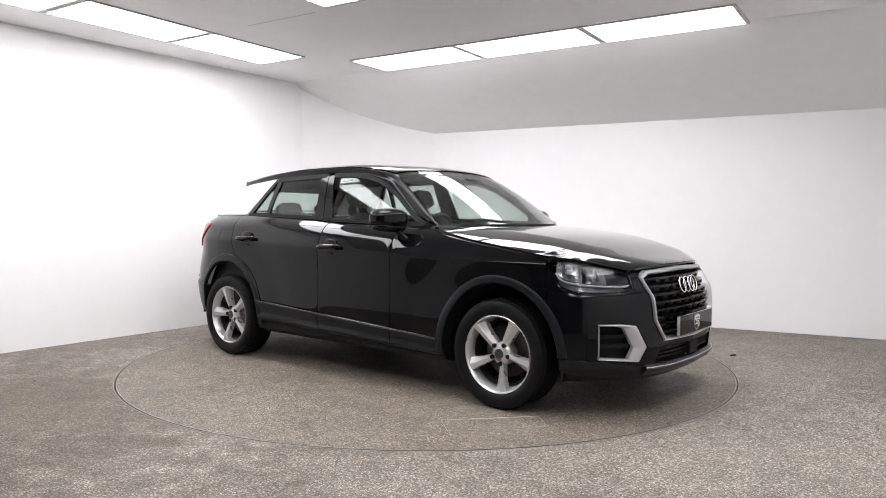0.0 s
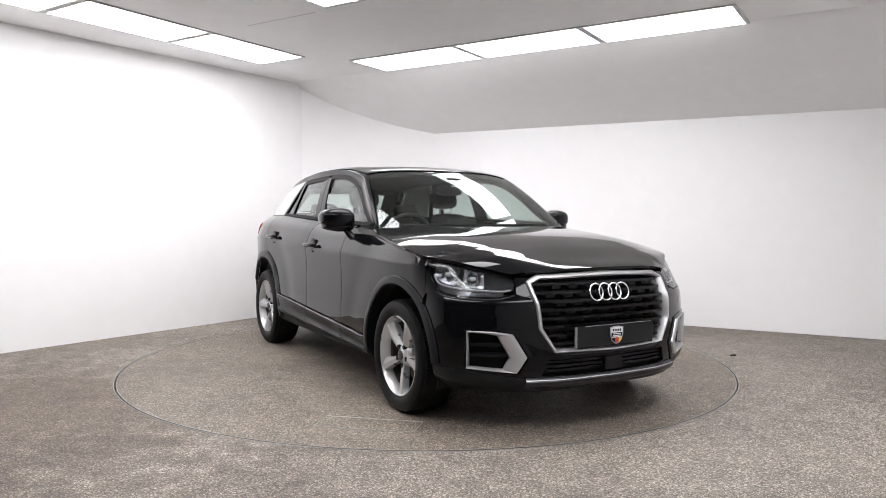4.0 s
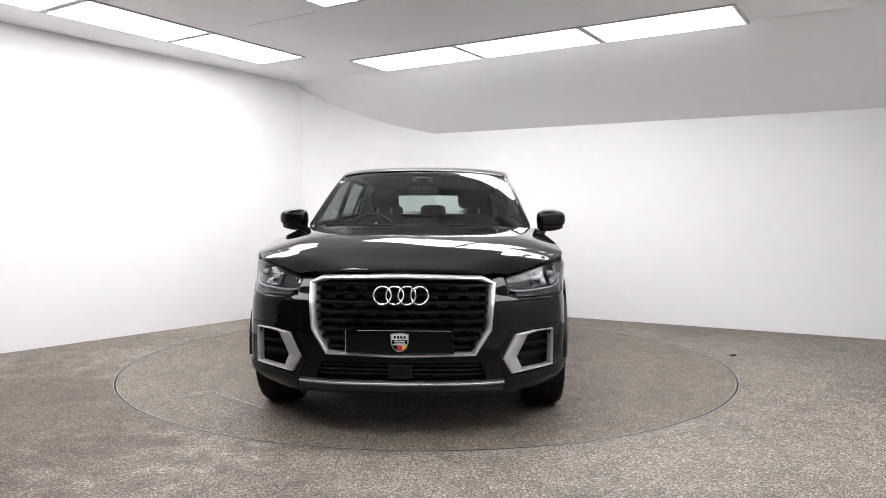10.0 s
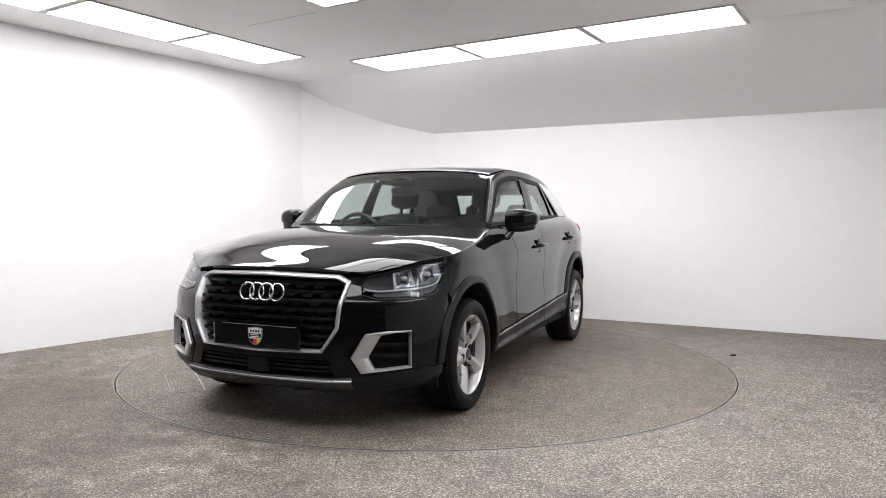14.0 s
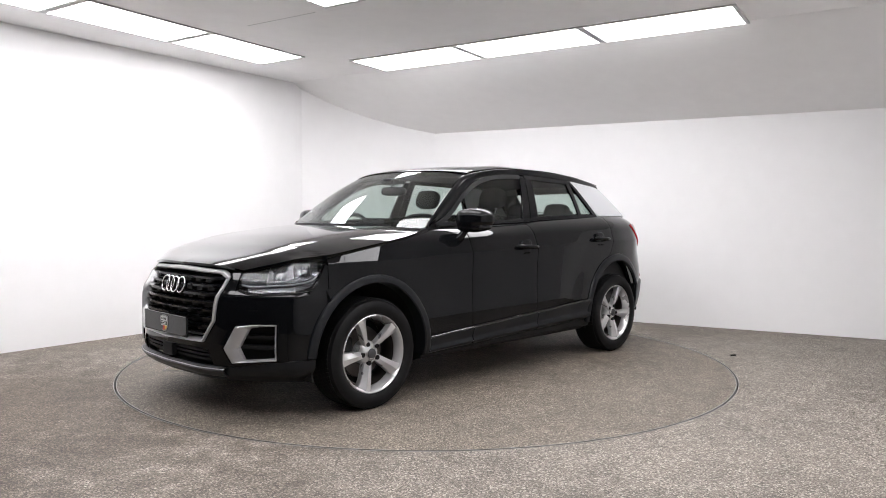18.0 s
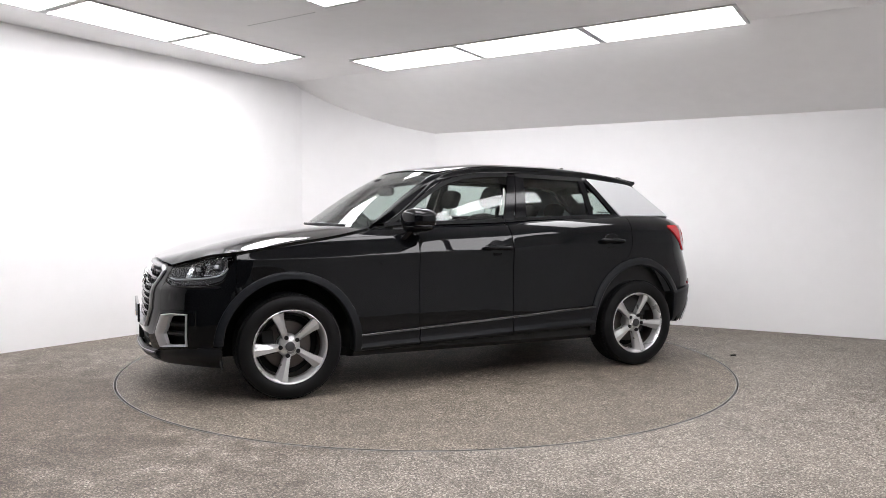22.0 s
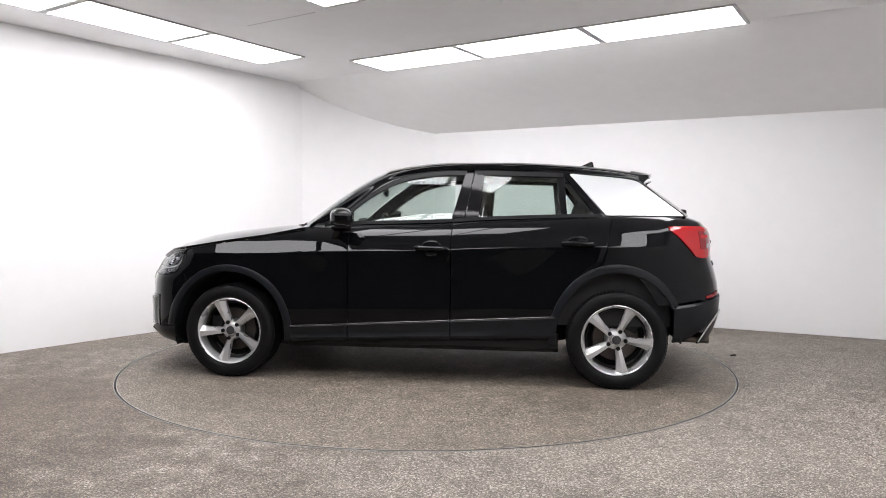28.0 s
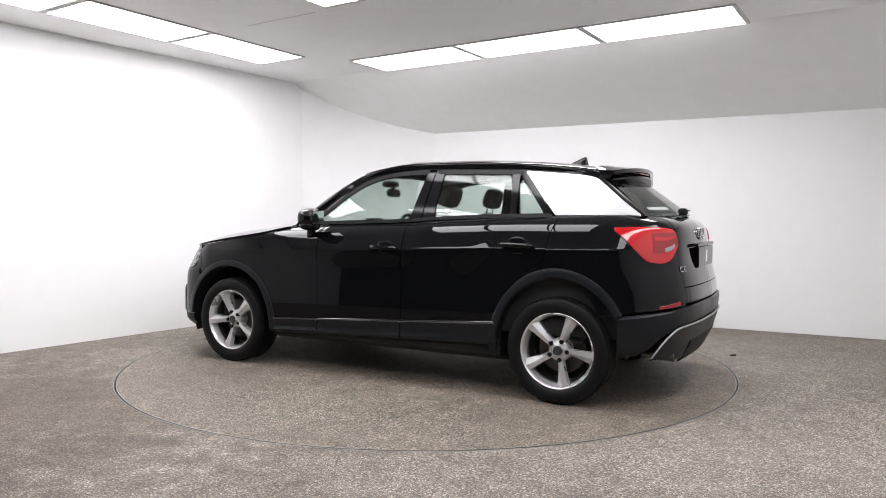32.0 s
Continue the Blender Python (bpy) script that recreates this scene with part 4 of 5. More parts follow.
def skin(name, U, V, fn, holes, material, parent, thick=0.014, sgn=1, label=""):
    """A panel over the grids U, V (fn gives its points) with polygonal openings in (u, v)."""
    cu, cv = (U[:-1, :-1] + U[1:, 1:]) / 2, (V[:-1, :-1] + V[1:, 1:]) / 2
    gone = np.zeros(cu.shape, bool)
    U, V = U.copy(), V.copy()
    for poly in holes:
        h = inside(cu, cv, poly)
        touch_h, touch_k = np.zeros(U.shape, bool), np.zeros(U.shape, bool)
        for a in (slice(0, -1), slice(1, None)):
            for b in (slice(0, -1), slice(1, None)):
                touch_h[a, b] |= h
                touch_k[a, b] |= ~h
        e = touch_h & touch_k
        su, sv = snap(U[e], V[e], poly)
        U[e], V[e] = su, sv
        gone |= h
    P = fn(U, V)
    if sgn < 0:
        P[..., 1] *= -1
    du, dv = np.gradient(P, axis=0), np.gradient(P, axis=1)
    N = np.cross(du, dv)
    N /= np.maximum(np.linalg.norm(N, axis=-1, keepdims=True), 1e-9)
    flip = np.mean(np.sum(N * (P - np.array([0, 0, 0.7])), -1)) < 0
    if flip:
        N = -N
    n, m = U.shape
    k = n * m
    v = np.concatenate([P.reshape(-1, 3), (P - N * thick).reshape(-1, 3)])
    idx = np.arange(k).reshape(n, m)
    f, edges = [], {}
    for i in range(n - 1):
        for j in range(m - 1):
            if gone[i, j]:
                continue
            q = [int(idx[i, j]), int(idx[i + 1, j]), int(idx[i + 1, j + 1]), int(idx[i, j + 1])]
            if flip:
                q = q[::-1]
            f.append(tuple(q))
            f.append(tuple(w + k for w in q[::-1]))
            for a in range(4):
                e = (q[a], q[(a + 1) % 4])
                if (e[1], e[0]) in edges:
                    del edges[(e[1], e[0])]
                else:
                    edges[e] = 1
    f += [(b, a, a + k, b + k) for a, b in edges]
    return part(name, poly_mesh(name, v, f, 32), material, parent, label)


def s_nose(y, z):
    """The place along the outline whose skin lies at that sideways place and height."""
    y, z = np.broadcast_arrays(np.asarray(y, float), np.asarray(z, float))
    q = y.copy()
    for _ in range(4):
        q = q + (y - shell(s_at_y(q), z)[..., 1])
    return s_at_y(q)


def nose(y, z, off=0.0):
    """A point of the front skin by its sideways place and height."""
    y = np.asarray(y, float)
    p = shell(s_nose(np.abs(y), z), z, off)
    p[..., 1] *= np.where(y < 0, -1.0, 1.0)
    return p


def tail(y, z, off=0.0):
    y = np.asarray(y, float)
    p = shell(s_at_y(np.abs(y), True), z, off)
    p[..., 1] *= np.where(y < 0, -1.0, 1.0)
    return p


def along(poly, k):
    """Points along a closed polygon, k on each side of it."""
    out = []
    for i in range(len(poly)):
        a, b = np.array(poly[i]), np.array(poly[(i + 1) % len(poly)])
        out += [a + (b - a) * j / k for j in range(k)]
    return np.array(out)


def rim(name, outer, inner, prof, fn, material, parent, sgn=1, k=8, label=""):
    """A frame between two polygons of as many corners; prof: (share from outer to inner, metres proud)."""
    A, B = along(outer, k), along(inner, k)
    n = len(A)
    G = []
    for t, o in prof:
        q = A * (1 - t) + B * t
        G.append(fn(q[:, 0], q[:, 1], o))
    G = np.array(G)
    if sgn < 0:
        G[..., 1] *= -1
    m = len(prof)
    v = G.reshape(-1, 3)
    f = [(i * n + j, i * n + (j + 1) % n, (i + 1) * n + (j + 1) % n, (i + 1) * n + j) for i in range(m - 1) for j in range(n)]
    me = poly_mesh(name, v, f, 28)
    bm = bmesh.new()
    bm.from_mesh(me)
    bmesh.ops.recalc_face_normals(bm, faces=bm.faces)
    bm.to_mesh(me)
    bm.free()
    return part(name, me, material, parent, label)


GRILLE_H = ((0.0, 0.818), (0.405, 0.807), (0.471, 0.776), (0.449, 0.540), (0.370, 0.420), (0.0, 0.412))
GRILLE_I = ((0.0, 0.790), (0.394, 0.782), (0.443, 0.762), (0.426, 0.547), (0.357, 0.436), (0.0, 0.428))
FOG_O = ((0.764, 0.534), (0.763, 0.343), (0.545, 0.318), (0.500, 0.398), (0.566, 0.518), (0.661, 0.532))
FOG_I = ((0.757, 0.523), (0.756, 0.354), (0.612, 0.340), (0.584, 0.400), (0.640, 0.508), (0.690, 0.519))
FOG_P = ((0.805, 0.556), (0.805, 0.322), (0.520, 0.292), (0.470, 0.398), (0.548, 0.535), (0.661, 0.553))


def both(poly):
    """A half polygon, from the middle round to the middle, made whole."""
    return list(poly) + [(-y, z) for y, z in poly[-2:0:-1]]


def front(car):
    s_in, s_out, s_arch = s_at_y(LAMP_IN), s_at_x(1.625), s_at_x(1.53)
    apron = lambda s: np.interp(s, (0, s_at_y(0.47), s_at_y(0.75), s_arch), (0.285, 0.285, 0.338, 0.345))

    def top(s):
        t = (s - s_in) / (s_out - s_in)
        return np.where(s < s_at_y(LAMP_IN - 0.006), 0.795, np.where(s < s_at_x(1.6162), LAMP_LOW(np.clip(t, 0, 1)) - 0.006, 0.712))
    S = np.sort(np.concatenate([np.linspace(0, s_at_y(0.50), 60), np.linspace(s_at_y(0.51), s_arch, 110), s_at_y(np.array([LAMP_IN - 0.0065, LAMP_IN - 0.0055])), [s_at_x(1.6165), s_at_x(1.6158)]]))
    v = steps(62, 0.004)
    lo, hi = apron(S), top(S)
    V = lo[:, None] * (1 - v) + hi[:, None] * v
    U = S[:, None] + 0 * V
    c, a0, b0, a1, b1 = arch(True)
    hole_g = [(float(s_nose(y, z)) - (0.05 if y == 0 else 0), z) for y, z in ((0.0, 0.83), (0.448, 0.83), (0.457, 0.770), (0.436, 0.544), (0.362, 0.430), (0.0, 0.420))]
    hole_f = [(float(s_nose(y, z)), z) for y, z in ((0.757, 0.526), (0.756, 0.350), (0.575, 0.331), (0.540, 0.398), (0.605, 0.510), (0.675, 0.523))]
    hole_l = [(-0.05, 0.383), (float(s_at_y(0.395)), 0.385), (float(s_at_y(0.43)), 0.302), (-0.05, 0.298)]
    ang = np.linspace(0.2, 1.9, 14)
    hole_a = [(float(s_at_x(c + (a1 - 0.02) * math.cos(w))), WHEEL_Z + (b1 - 0.02) * math.sin(w)) for w in ang] + [(float(s_arch) + 0.05, 0.75), (float(s_arch) + 0.05, 0.2), (float(s_at_x(c + a1 - 0.02)), 0.2)]
    bumper = new("front_bumper")
    bumper.parent = car
    for sg in (1, -1):
        skin("bumper_skin", U, V, lambda a, b: shell(a, b), [hole_g, hole_f, hole_l, hole_a], M_PAINT, bumper, 0.012, sg)
        # dark apron under it
        Sa = np.linspace(0, s_at_x(1.70), 70)
        va = steps(8, 0.03)
        la, ha = np.interp(Sa, (0, s_at_y(0.7), s_at_x(1.70)), (0.222, 0.214, 0.196)), apron(Sa) - 0.003
        Va = la[:, None] * (1 - va) + ha[:, None] * va
        tuck = lambda a, b: shell(a, b, 0.006 - (0.03 + 0.07 * smooth01((a - s_at_y(0.5)) / 0.35)) * np.clip((0.30 - b) / 0.10, 0, 1) ** 1.6)
        skin("apron", Sa[:, None] + 0 * Va, Va, tuck, [], M_CLAD, bumper, 0.02, sg, "dark grey plastic apron")
        # fog surround, silver frame, and louvres
        rim("fog_surround", FOG_P, FOG_O, ((0, -0.002), (0.06, 0.005), (0.8, 0.007), (1, -0.004)), nose, M_PAINT, bumper, sg, label="gloss black vent surround")
        rim("vent_frame", FOG_O, FOG_I, ((0, -0.006), (0.08, 0.012), (0.3, 0.016), (0.75, 0.008), (0.95, -0.002), (1.0, -0.022)), nose, M_SILVER, bumper, sg, label="satin silver vent frame")
        for z in (0.408, 0.462):
            yy = np.linspace(0.585, 0.752, 10)
            G = np.array([nose(yy, 0 * yy + z + dz, o) for dz, o in ((-0.006, -0.05), (-0.006, -0.022), (0.004, -0.018), (0.008, -0.05))])
            sheet("louvre", G, M_PLASTIC, bumper, 0.004, sg, soft=0)
        yy = np.linspace(0.50, 0.80, 12)
        G = np.array([nose(yy, 0 * yy + z, -0.065) for z in (0.31, 0.54)])
        sheet("vent_back", G, M_UNDER, bumper, 0.01, sg, soft=0)
        # headlamp
        lamp = new("headlamp")
        lamp.parent = car
        St = s_in + (s_out - s_in) * np.linspace(0, 1, 30)
        tt = np.linspace(0, 1, 30)

        def lampgrid(off, low=0.0, high=1.0, a=0, b=30, nz=9):
            z0, z1 = LAMP_LOW(tt[a:b]), LAMP_TOP(tt[a:b])
            w = np.linspace(low, high, nz)
            Z = z0[:, None] * (1 - w) + z1[:, None] * w
            return shell(St[a:b, None] + 0 * Z, Z, off)
        cov = sheet("lens_cover", lampgrid(0.002), M_CLEAR, lamp, 0.004, sg, "clear headlamp cover", soft=0)
        cov.visible_shadow = False
        sheet("housing", lampgrid(-0.075), M_TRIM, lamp, 0.01, sg, soft=0)
        for w0, w1 in ((0.0, 0.0), (1.0, 1.0)):
            z0, z1 = LAMP_LOW(tt), LAMP_TOP(tt)
            z = z0 * (1 - w0) + z1 * w0
            G = np.array([shell(St, z, o) for o in (0.0, -0.035, -0.078)])
            sheet("housing_wall", G if w0 else G[::-1], M_TRIM, lamp, 0.004, sg, soft=0)
        sheet("inner_bezel", lampgrid(-0.026, 0.30, 0.98, 0, 10, 5), M_CLAD, lamp, 0.006, sg, soft=0)
        # two bright reflector pockets with a dark rib between, and their bulbs
        for a, b in ((9, 17), (18, 28)):
            g0, g1 = lampgrid(-0.014, 0.34, 0.94, a, b, 7), lampgrid(-0.048, 0.40, 0.88, a, b, 7)
            n_, m_ = g0.shape[:2]
            ii, jj = np.meshgrid(np.linspace(-1, 1, n_), np.linspace(-1, 1, m_), indexing="ij")
            w = smooth01(1.35 - 1.25 * np.maximum(np.abs(ii), np.abs(jj)))[..., None]
            sheet("reflector", g0 * (1 - w) + g1 * w, mat_pocket, lamp, 0.003, sg, "chrome reflector pocket", soft=0, sharp=25)
            for r_ in (2, n_ - 3):
                fin = np.stack([g0[r_, 1:-1] * 0.7 + g1[r_, 1:-1] * 0.3, g1[r_, 1:-1]], 0)
                sheet("fin", fin, mat_lens, lamp, 0.005, sg, soft=0)
            mid = (g0[n_ // 2, m_ // 2] * 0.45 + g1[n_ // 2, m_ // 2] * 0.55)
            blob("bulb_shield", M_SILVER, lamp, (0.014, 0.020, 0.012), (mid[0], mid[1] * sg, mid[2]), 3, 8)
        sheet("rib", lampgrid(-0.012, 0.30, 0.95, 16, 19, 3), M_TRIM, lamp, 0.04, sg, soft=0)
        sheet("brow", lampgrid(-0.010, 0.955, 0.99, 3, 29, 3), M_CLAD, lamp, 0.006, sg, soft=0)
        strip = [Vector(p) for p in lampgrid(-0.012, 0.27, 0.27, 1, 28, 1)[:, 0]]
        tube("light_strip", [(p.x, p.y * sg, p.z) for p in strip], 0.0048, M_SILVER, lamp, 8, label="pale running light strip")
        lip = shell(St[:27], LAMP_LOW(tt[:27]) - 0.007, 0.0)
        tube("lamp_lip", [(p[0], p[1] * sg, p[2]) for p in lip], 0.0042, M_PAINT, lamp, 8)
        sheet("lower_lens", lampgrid(-0.024, 0.03, 0.24, 3, 28, 5), mat_lens, lamp, 0.006, sg, "ribbed grey lower lens", soft=0)

        # washer cover on the cheek
        Sq = np.linspace(s_at_y(0.628), s_at_y(0.692), 7)
        Zq = np.linspace(0.603, 0.650, 7)
        sheet("washer_cover", shell(Sq[:, None] + 0 * Zq, Zq[None, :] + 0 * Sq[:, None], 0.0012), M_PAINT, bumper, 0.003, sg, soft=0.0012)
    # grille: frame, slats with their stepped lugs, backing
    gr = new("grille")
    gr.parent = car
    rim("grille_frame", both(GRILLE_H), both(GRILLE_I), ((0, -0.012), (0.05, 0.010), (0.22, 0.016), (0.60, 0.014), (0.85, 0.004), (0.95, -0.012), (1, -0.06)), nose, M_SILVER, gr, 1, 10, "satin silver grille frame")
    half = spline((0.431, 0.44, 0.548, 0.762, 0.79), (0.33, 0.350, 0.421, 0.443, 0.39))
    for k in range(8):
        z = 0.760 - 0.0425 * k
        w = float(half(z)) - 0.004
        yy = np.linspace(-w, w, 40)
        G = np.array([nose(yy, 0 * yy + z + dz, o) for dz, o in ((0.008, -0.055), (0.006, -0.020), (0.003, -0.014), (-0.004, -0.016), (-0.010, -0.055))])
        sheet("slat", G[:, ::-1], M_TRIM, gr, 0.004, 1, soft=0)
        if k < 7:
            step = 0.104
            n0 = int(w / step) + 1
            for j in range(-n0, n0 + 1):
                y = (j + 0.5 * (k % 2)) * step
                if abs(y) > w - 0.05:
                    continue
                ys = np.array([-0.030, -0.022, 0.022, 0.030]) + y
                zt = np.array([0.0, 0.0, 0.0, 0.0]) + z - 0.006
                zl = zt - np.array([0.002, 0.014, 0.014, 0.002])
                G = np.array([nose(ys, zt, -0.016), nose(ys, zl, -0.022), nose(ys, zl - 0.001, -0.055)])
                sheet("slat_lug", G[:, ::-1], M_PLASTIC, gr, 0.003, 1, soft=0)
    yy = np.linspace(-0.47, 0.47, 30)
    sheet("grille_back", np.array([nose(yy, 0 * yy + z, -0.07) for z in (0.80, 0.6, 0.42)])[:, ::-1], M_UNDER, gr, 0.01, 1, soft=0)
    # four interlocked rings
    for k in range(4):
        cy = (k - 1.5) * 0.0612
        base = nose(np.array([cy]), np.array([0.713]), 0.008)[0]
        pts = [(base[0] - 0.25 * 0.047 * math.sin(q) - 0.003 * (k % 2), cy + 0.0432 * math.cos(q), 0.713 + 0.0432 * math.sin(q)) for q in np.linspace(0, 2 * math.pi, 40, endpoint=False)]
        tube("emblem_ring", pts, 0.0048, M_CHROME, gr, 8, True)
    # number plate carrier: blank and dark, with a pale edge line
    plate = new("number_plate")
    plate.parent = car
    x = float(nose(np.array([0.0]), np.array([0.49]))[0, 0]) + 0.012
    bm = bmesh.new()
    box(bm, x, 0.0, 0.493, 0.014, 0.530, 0.114, 0.004)
    part("plate_panel", bm, M_PAINT, plate, "blank black number plate")
    bm = bmesh.new()
    box(bm, x + 0.001, -0.2660, 0.493, 0.0165, 0.004, 0.108, 0.001)
    part("plate_edge", bm, M_SILVER, plate)
    bm = bmesh.new()
    box(bm, x + 0.0076, 0.02, 0.5475, 0.003, 0.46, 0.0022, 0.0006)
    part("plate_edge", bm, M_SILVER, plate)
    shield(plate, x + 0.0085, 1)
    # lower intake
    low = new("lower_intake")
    low.parent = car
    yy = np.linspace(-0.44, 0.44, 30)
    sheet("intake_back", np.array([nose(yy, 0 * yy + z, -0.06) for z in (0.39, 0.29)])[:, ::-1], M_UNDER, low, 0.01, 1, soft=0)
    for z in (0.325, 0.347, 0.369):
        sheet("slat", np.array([nose(yy * 0.95, 0 * yy + z + dz, o) for dz, o in ((0.005, -0.05), (0.003, -0.018), (-0.004, -0.018), (-0.008, -0.05))])[:, ::-1], M_PLASTIC, low, 0.003, 1, soft=0)
    bm = bmesh.new()
    box(bm, x - 0.022, 0.0, 0.342, 0.03, 0.118, 0.072, 0.006)
    part("sensor_cover", bm, M_PLASTIC, low)
    yy = np.linspace(-0.505, 0.505, 44)
    G = np.array([nose(yy, 0 * yy + z, o) for z, o in ((0.288, 0.0), (0.284, 0.016), (0.278, 0.022), (0.268, 0.016), (0.250, 0.004), (0.244, -0.01))])
    sheet("skid_bar", G[:, ::-1], mat_skid, low, 0.008, 1, "dull grey skid bar", soft=0)
    tube("skid_edge", [tuple(p) for p in nose(yy, 0 * yy + 0.2825, 0.0215)], 0.0046, M_SILVER, low, 6, label="bright silver upper edge")


def shield(parent, x, facing):
    """A small dealer's crest: pale shield with bars and a coloured foot."""
    out = [(-0.045, 0.040), (-0.02, 0.045), (0.0, 0.046), (0.02, 0.045), (0.045, 0.040), (0.044, 0.0), (0.034, -0.028), (0.018, -0.042), (0.0, -0.048), (-0.018, -0.042), (-0.034, -0.028), (-0.044, 0.0)]

    def plate_of(name, poly, d0, d1, m):
        n = len(poly)
        v = [(x + facing * d0, y, 0.491 + z) for y, z in poly] + [(x + facing * d1, y, 0.491 + z) for y, z in poly]
        f = [tuple(range(n - 1, -1, -1)), tuple(range(n, 2 * n))] + [(i, (i + 1) % n, (i + 1) % n + n, i + n) for i in range(n)]
        return part(name, poly_mesh(name, v, f), m, parent)
    plate_of("crest", out, -0.002, 0.0025, mat_crest_rim)
    plate_of("crest_field", [(y * 0.88, z * 0.88 + 0.001) for y, z in out], 0.001, 0.0035, mat_crest)
    plate_of("crest_bar", [(-0.038, 0.012), (0.038, 0.012), (0.037, -0.008), (-0.037, -0.008)], 0.002, 0.0042, M_TRIM)
    plate_of("crest_bar", [(-0.036, -0.014), (-0.012, -0.014), (-0.012, -0.038), (-0.030, -0.028)], 0.002, 0.0042, M_TRIM)
    plate_of("crest_bar", [(-0.012, -0.014), (0.012, -0.014), (0.012, -0.038), (0.0, -0.042), (-0.012, -0.038)], 0.002, 0.0042, M_REDPAINT)
    plate_of("crest_bar", [(0.012, -0.014), (0.036, -0.014), (0.030, -0.028), (0.012, -0.038)], 0.002, 0.0042, mat_gold)
    for i in range(4):
        y = -0.024 + 0.016 * i
        plate_of("crest_mark", [(y - 0.005, 0.031), (y + 0.005, 0.031), (y + 0.005, 0.019), (y - 0.005, 0.019)], 0.003, 0.0042, M_TRIM)
    for z in (0.006, -0.003):
        plate_of("crest_mark", [(-0.026, z + 0.0022), (0.026, z + 0.0022), (0.026, z - 0.0022), (-0.026, z - 0.0022)], 0.004, 0.0048, mat_crest)


mat_pocket = mat("bright_reflector", (0.27, 0.27, 0.28), 0.22, metal=0.85, rough_var=0.06, noise_scale=60, noise_amt=0.25)
mat_lens = mat("ribbed_lens_grey", (0.09, 0.09, 0.094), 0.18, metal=0.3, noise_scale=40, noise_amt=0.2)
mat_skid = mat("dull_silver_plastic", (0.045, 0.045, 0.048), 0.36, metal=0.3, rough_var=0.06)
mat_crest = mat("crest_pale", (0.65, 0.67, 0.68), 0.4)
mat_crest_rim = mat("crest_rim", (0.35, 0.36, 0.37), 0.3, metal=0.6)
mat_gold = mat("crest_gold", (0.75, 0.52, 0.10), 0.4)
M_REDPAINT = mat("crest_red", (0.45, 0.03, 0.03), 0.4)
front(car)


def rear(car):
    # tailgate
    s1 = s_at_y(0.578, True)
    S = np.linspace(s1, S_END, 30)
    v = steps(24, 0.01)
    gate = new("tailgate")
    gate.parent = car
    for sg in (1, -1):
        Z = 0.705 * (1 - v) + 1.112 * v
        sheet("tailgate_skin", shell(S[:, None] + 0 * Z, Z[None, :] + 0 * S[:, None]), M_PAINT, gate, 0.014, sg)
    # rear bumper: painted upper part, grained lower part
    b = new("rear_bumper")
    b.parent = car
    for sg in (1, -1):
        S = np.linspace(s_at_y(0.590, True), S_END, 30)
        lo, hi = 0 * S + 0.612, 0 * S + 0.698
        v = steps(8, 0.03)
        sheet("bumper_skin", shell(S[:, None] + 0 * v, lo[:, None] * (1 - v) + hi[:, None] * v), M_PAINT, b, 0.014, sg)
        # ledge between the tailgate and the bumper
        A, B = shell(S, 0 * S + 0.697), shell(S, 0 * S + 0.712, -0.045)
        q = np.linspace(0, 1, 4)[None, :, None]
        sheet("ledge", A[:, None] * (1 - q) + B[:, None] * q, M_PAINT, b, 0.006, sg)
        S = np.linspace(s_at_x(-1.655), S_END, 60)
        x = np.interp(S, S_LEN, _ox)
        hi = np.interp(-x, (1.66, 1.70, 1.91, 2.0, 2.06), (0.545, 0.548, 0.578, 0.600, 0.606))
        lo = np.interp(-x, (1.655, 1.75, 1.84, 1.90, 1.96, 2.06), (0.306, 0.314, 0.365, 0.43, 0.48, 0.50))
        v = steps(14, 0.02)
        V = lo[:, None] * (1 - v) + hi[:, None] * v
        bulge = 0.012 * smooth01(v / 0.1)[None, :] * smooth01((1 - v) / 0.06)[None, :]
        sheet("lower_bumper", shell(S[:, None] + 0 * V, V, bulge - 0.002), M_CLAD, b, 0.016, sg, "dark grey grained lower bumper")
        # red reflector along the joint
        S = np.linspace(s_at_y(0.765, True), s_at_y(0.640, True), 12)
        z0, z1 = np.linspace(0.587, 0.606, 12), np.linspace(0.604, 0.632, 12)
        v = steps(4, 0.1)
        sheet("reflector", shell(S[:, None] + 0 * v, z0[:, None] * (1 - v) + z1[:, None] * v, 0.008), M_REDDARK, b, 0.012, sg, "red reflector")
    # skid plate with a bright rim
    yy = np.linspace(-0.78, 0.78, 60)
    topz = spline((0.0, 0.3, 0.54, 0.66, 0.72, 0.765, 0.785), (0.490, 0.490, 0.487, 0.474, 0.425, 0.345, 0.29))(np.abs(yy))
    v = np.linspace(0, 1, 12)
    botz = spline((0.0, 0.5, 0.66, 0.72, 0.785), (0.262, 0.268, 0.29, 0.30, 0.288))(np.abs(yy))
    Z = botz[:, None] * (1 - v) + topz[:, None] * v
    Z = np.minimum(Z, topz[:, None])
    G = tail(yy[:, None] + 0 * Z, Z, 0.016)
    sheet("skid_plate", G[::-1], mat_diff, b, 0.01, 1, "grey rear skid plate")
    tube("skid_rim", [tuple(p) for p in tail(yy, topz, 0.018)], 0.0055, M_SILVER, b, 8, label="bright silver rim")
    # dark centre of the skid plate
    yy = np.linspace(-0.46, 0.46, 24)
    G = np.array([tail(yy, 0 * yy + z, o) for z, o in ((0.245, 0.01), (0.26, 0.022), (0.36, 0.024), (0.385, 0.018))])
    sheet("diffuser", G.transpose(1, 0, 2)[::-1], M_PLASTIC, b, 0.01, 1, soft=0)
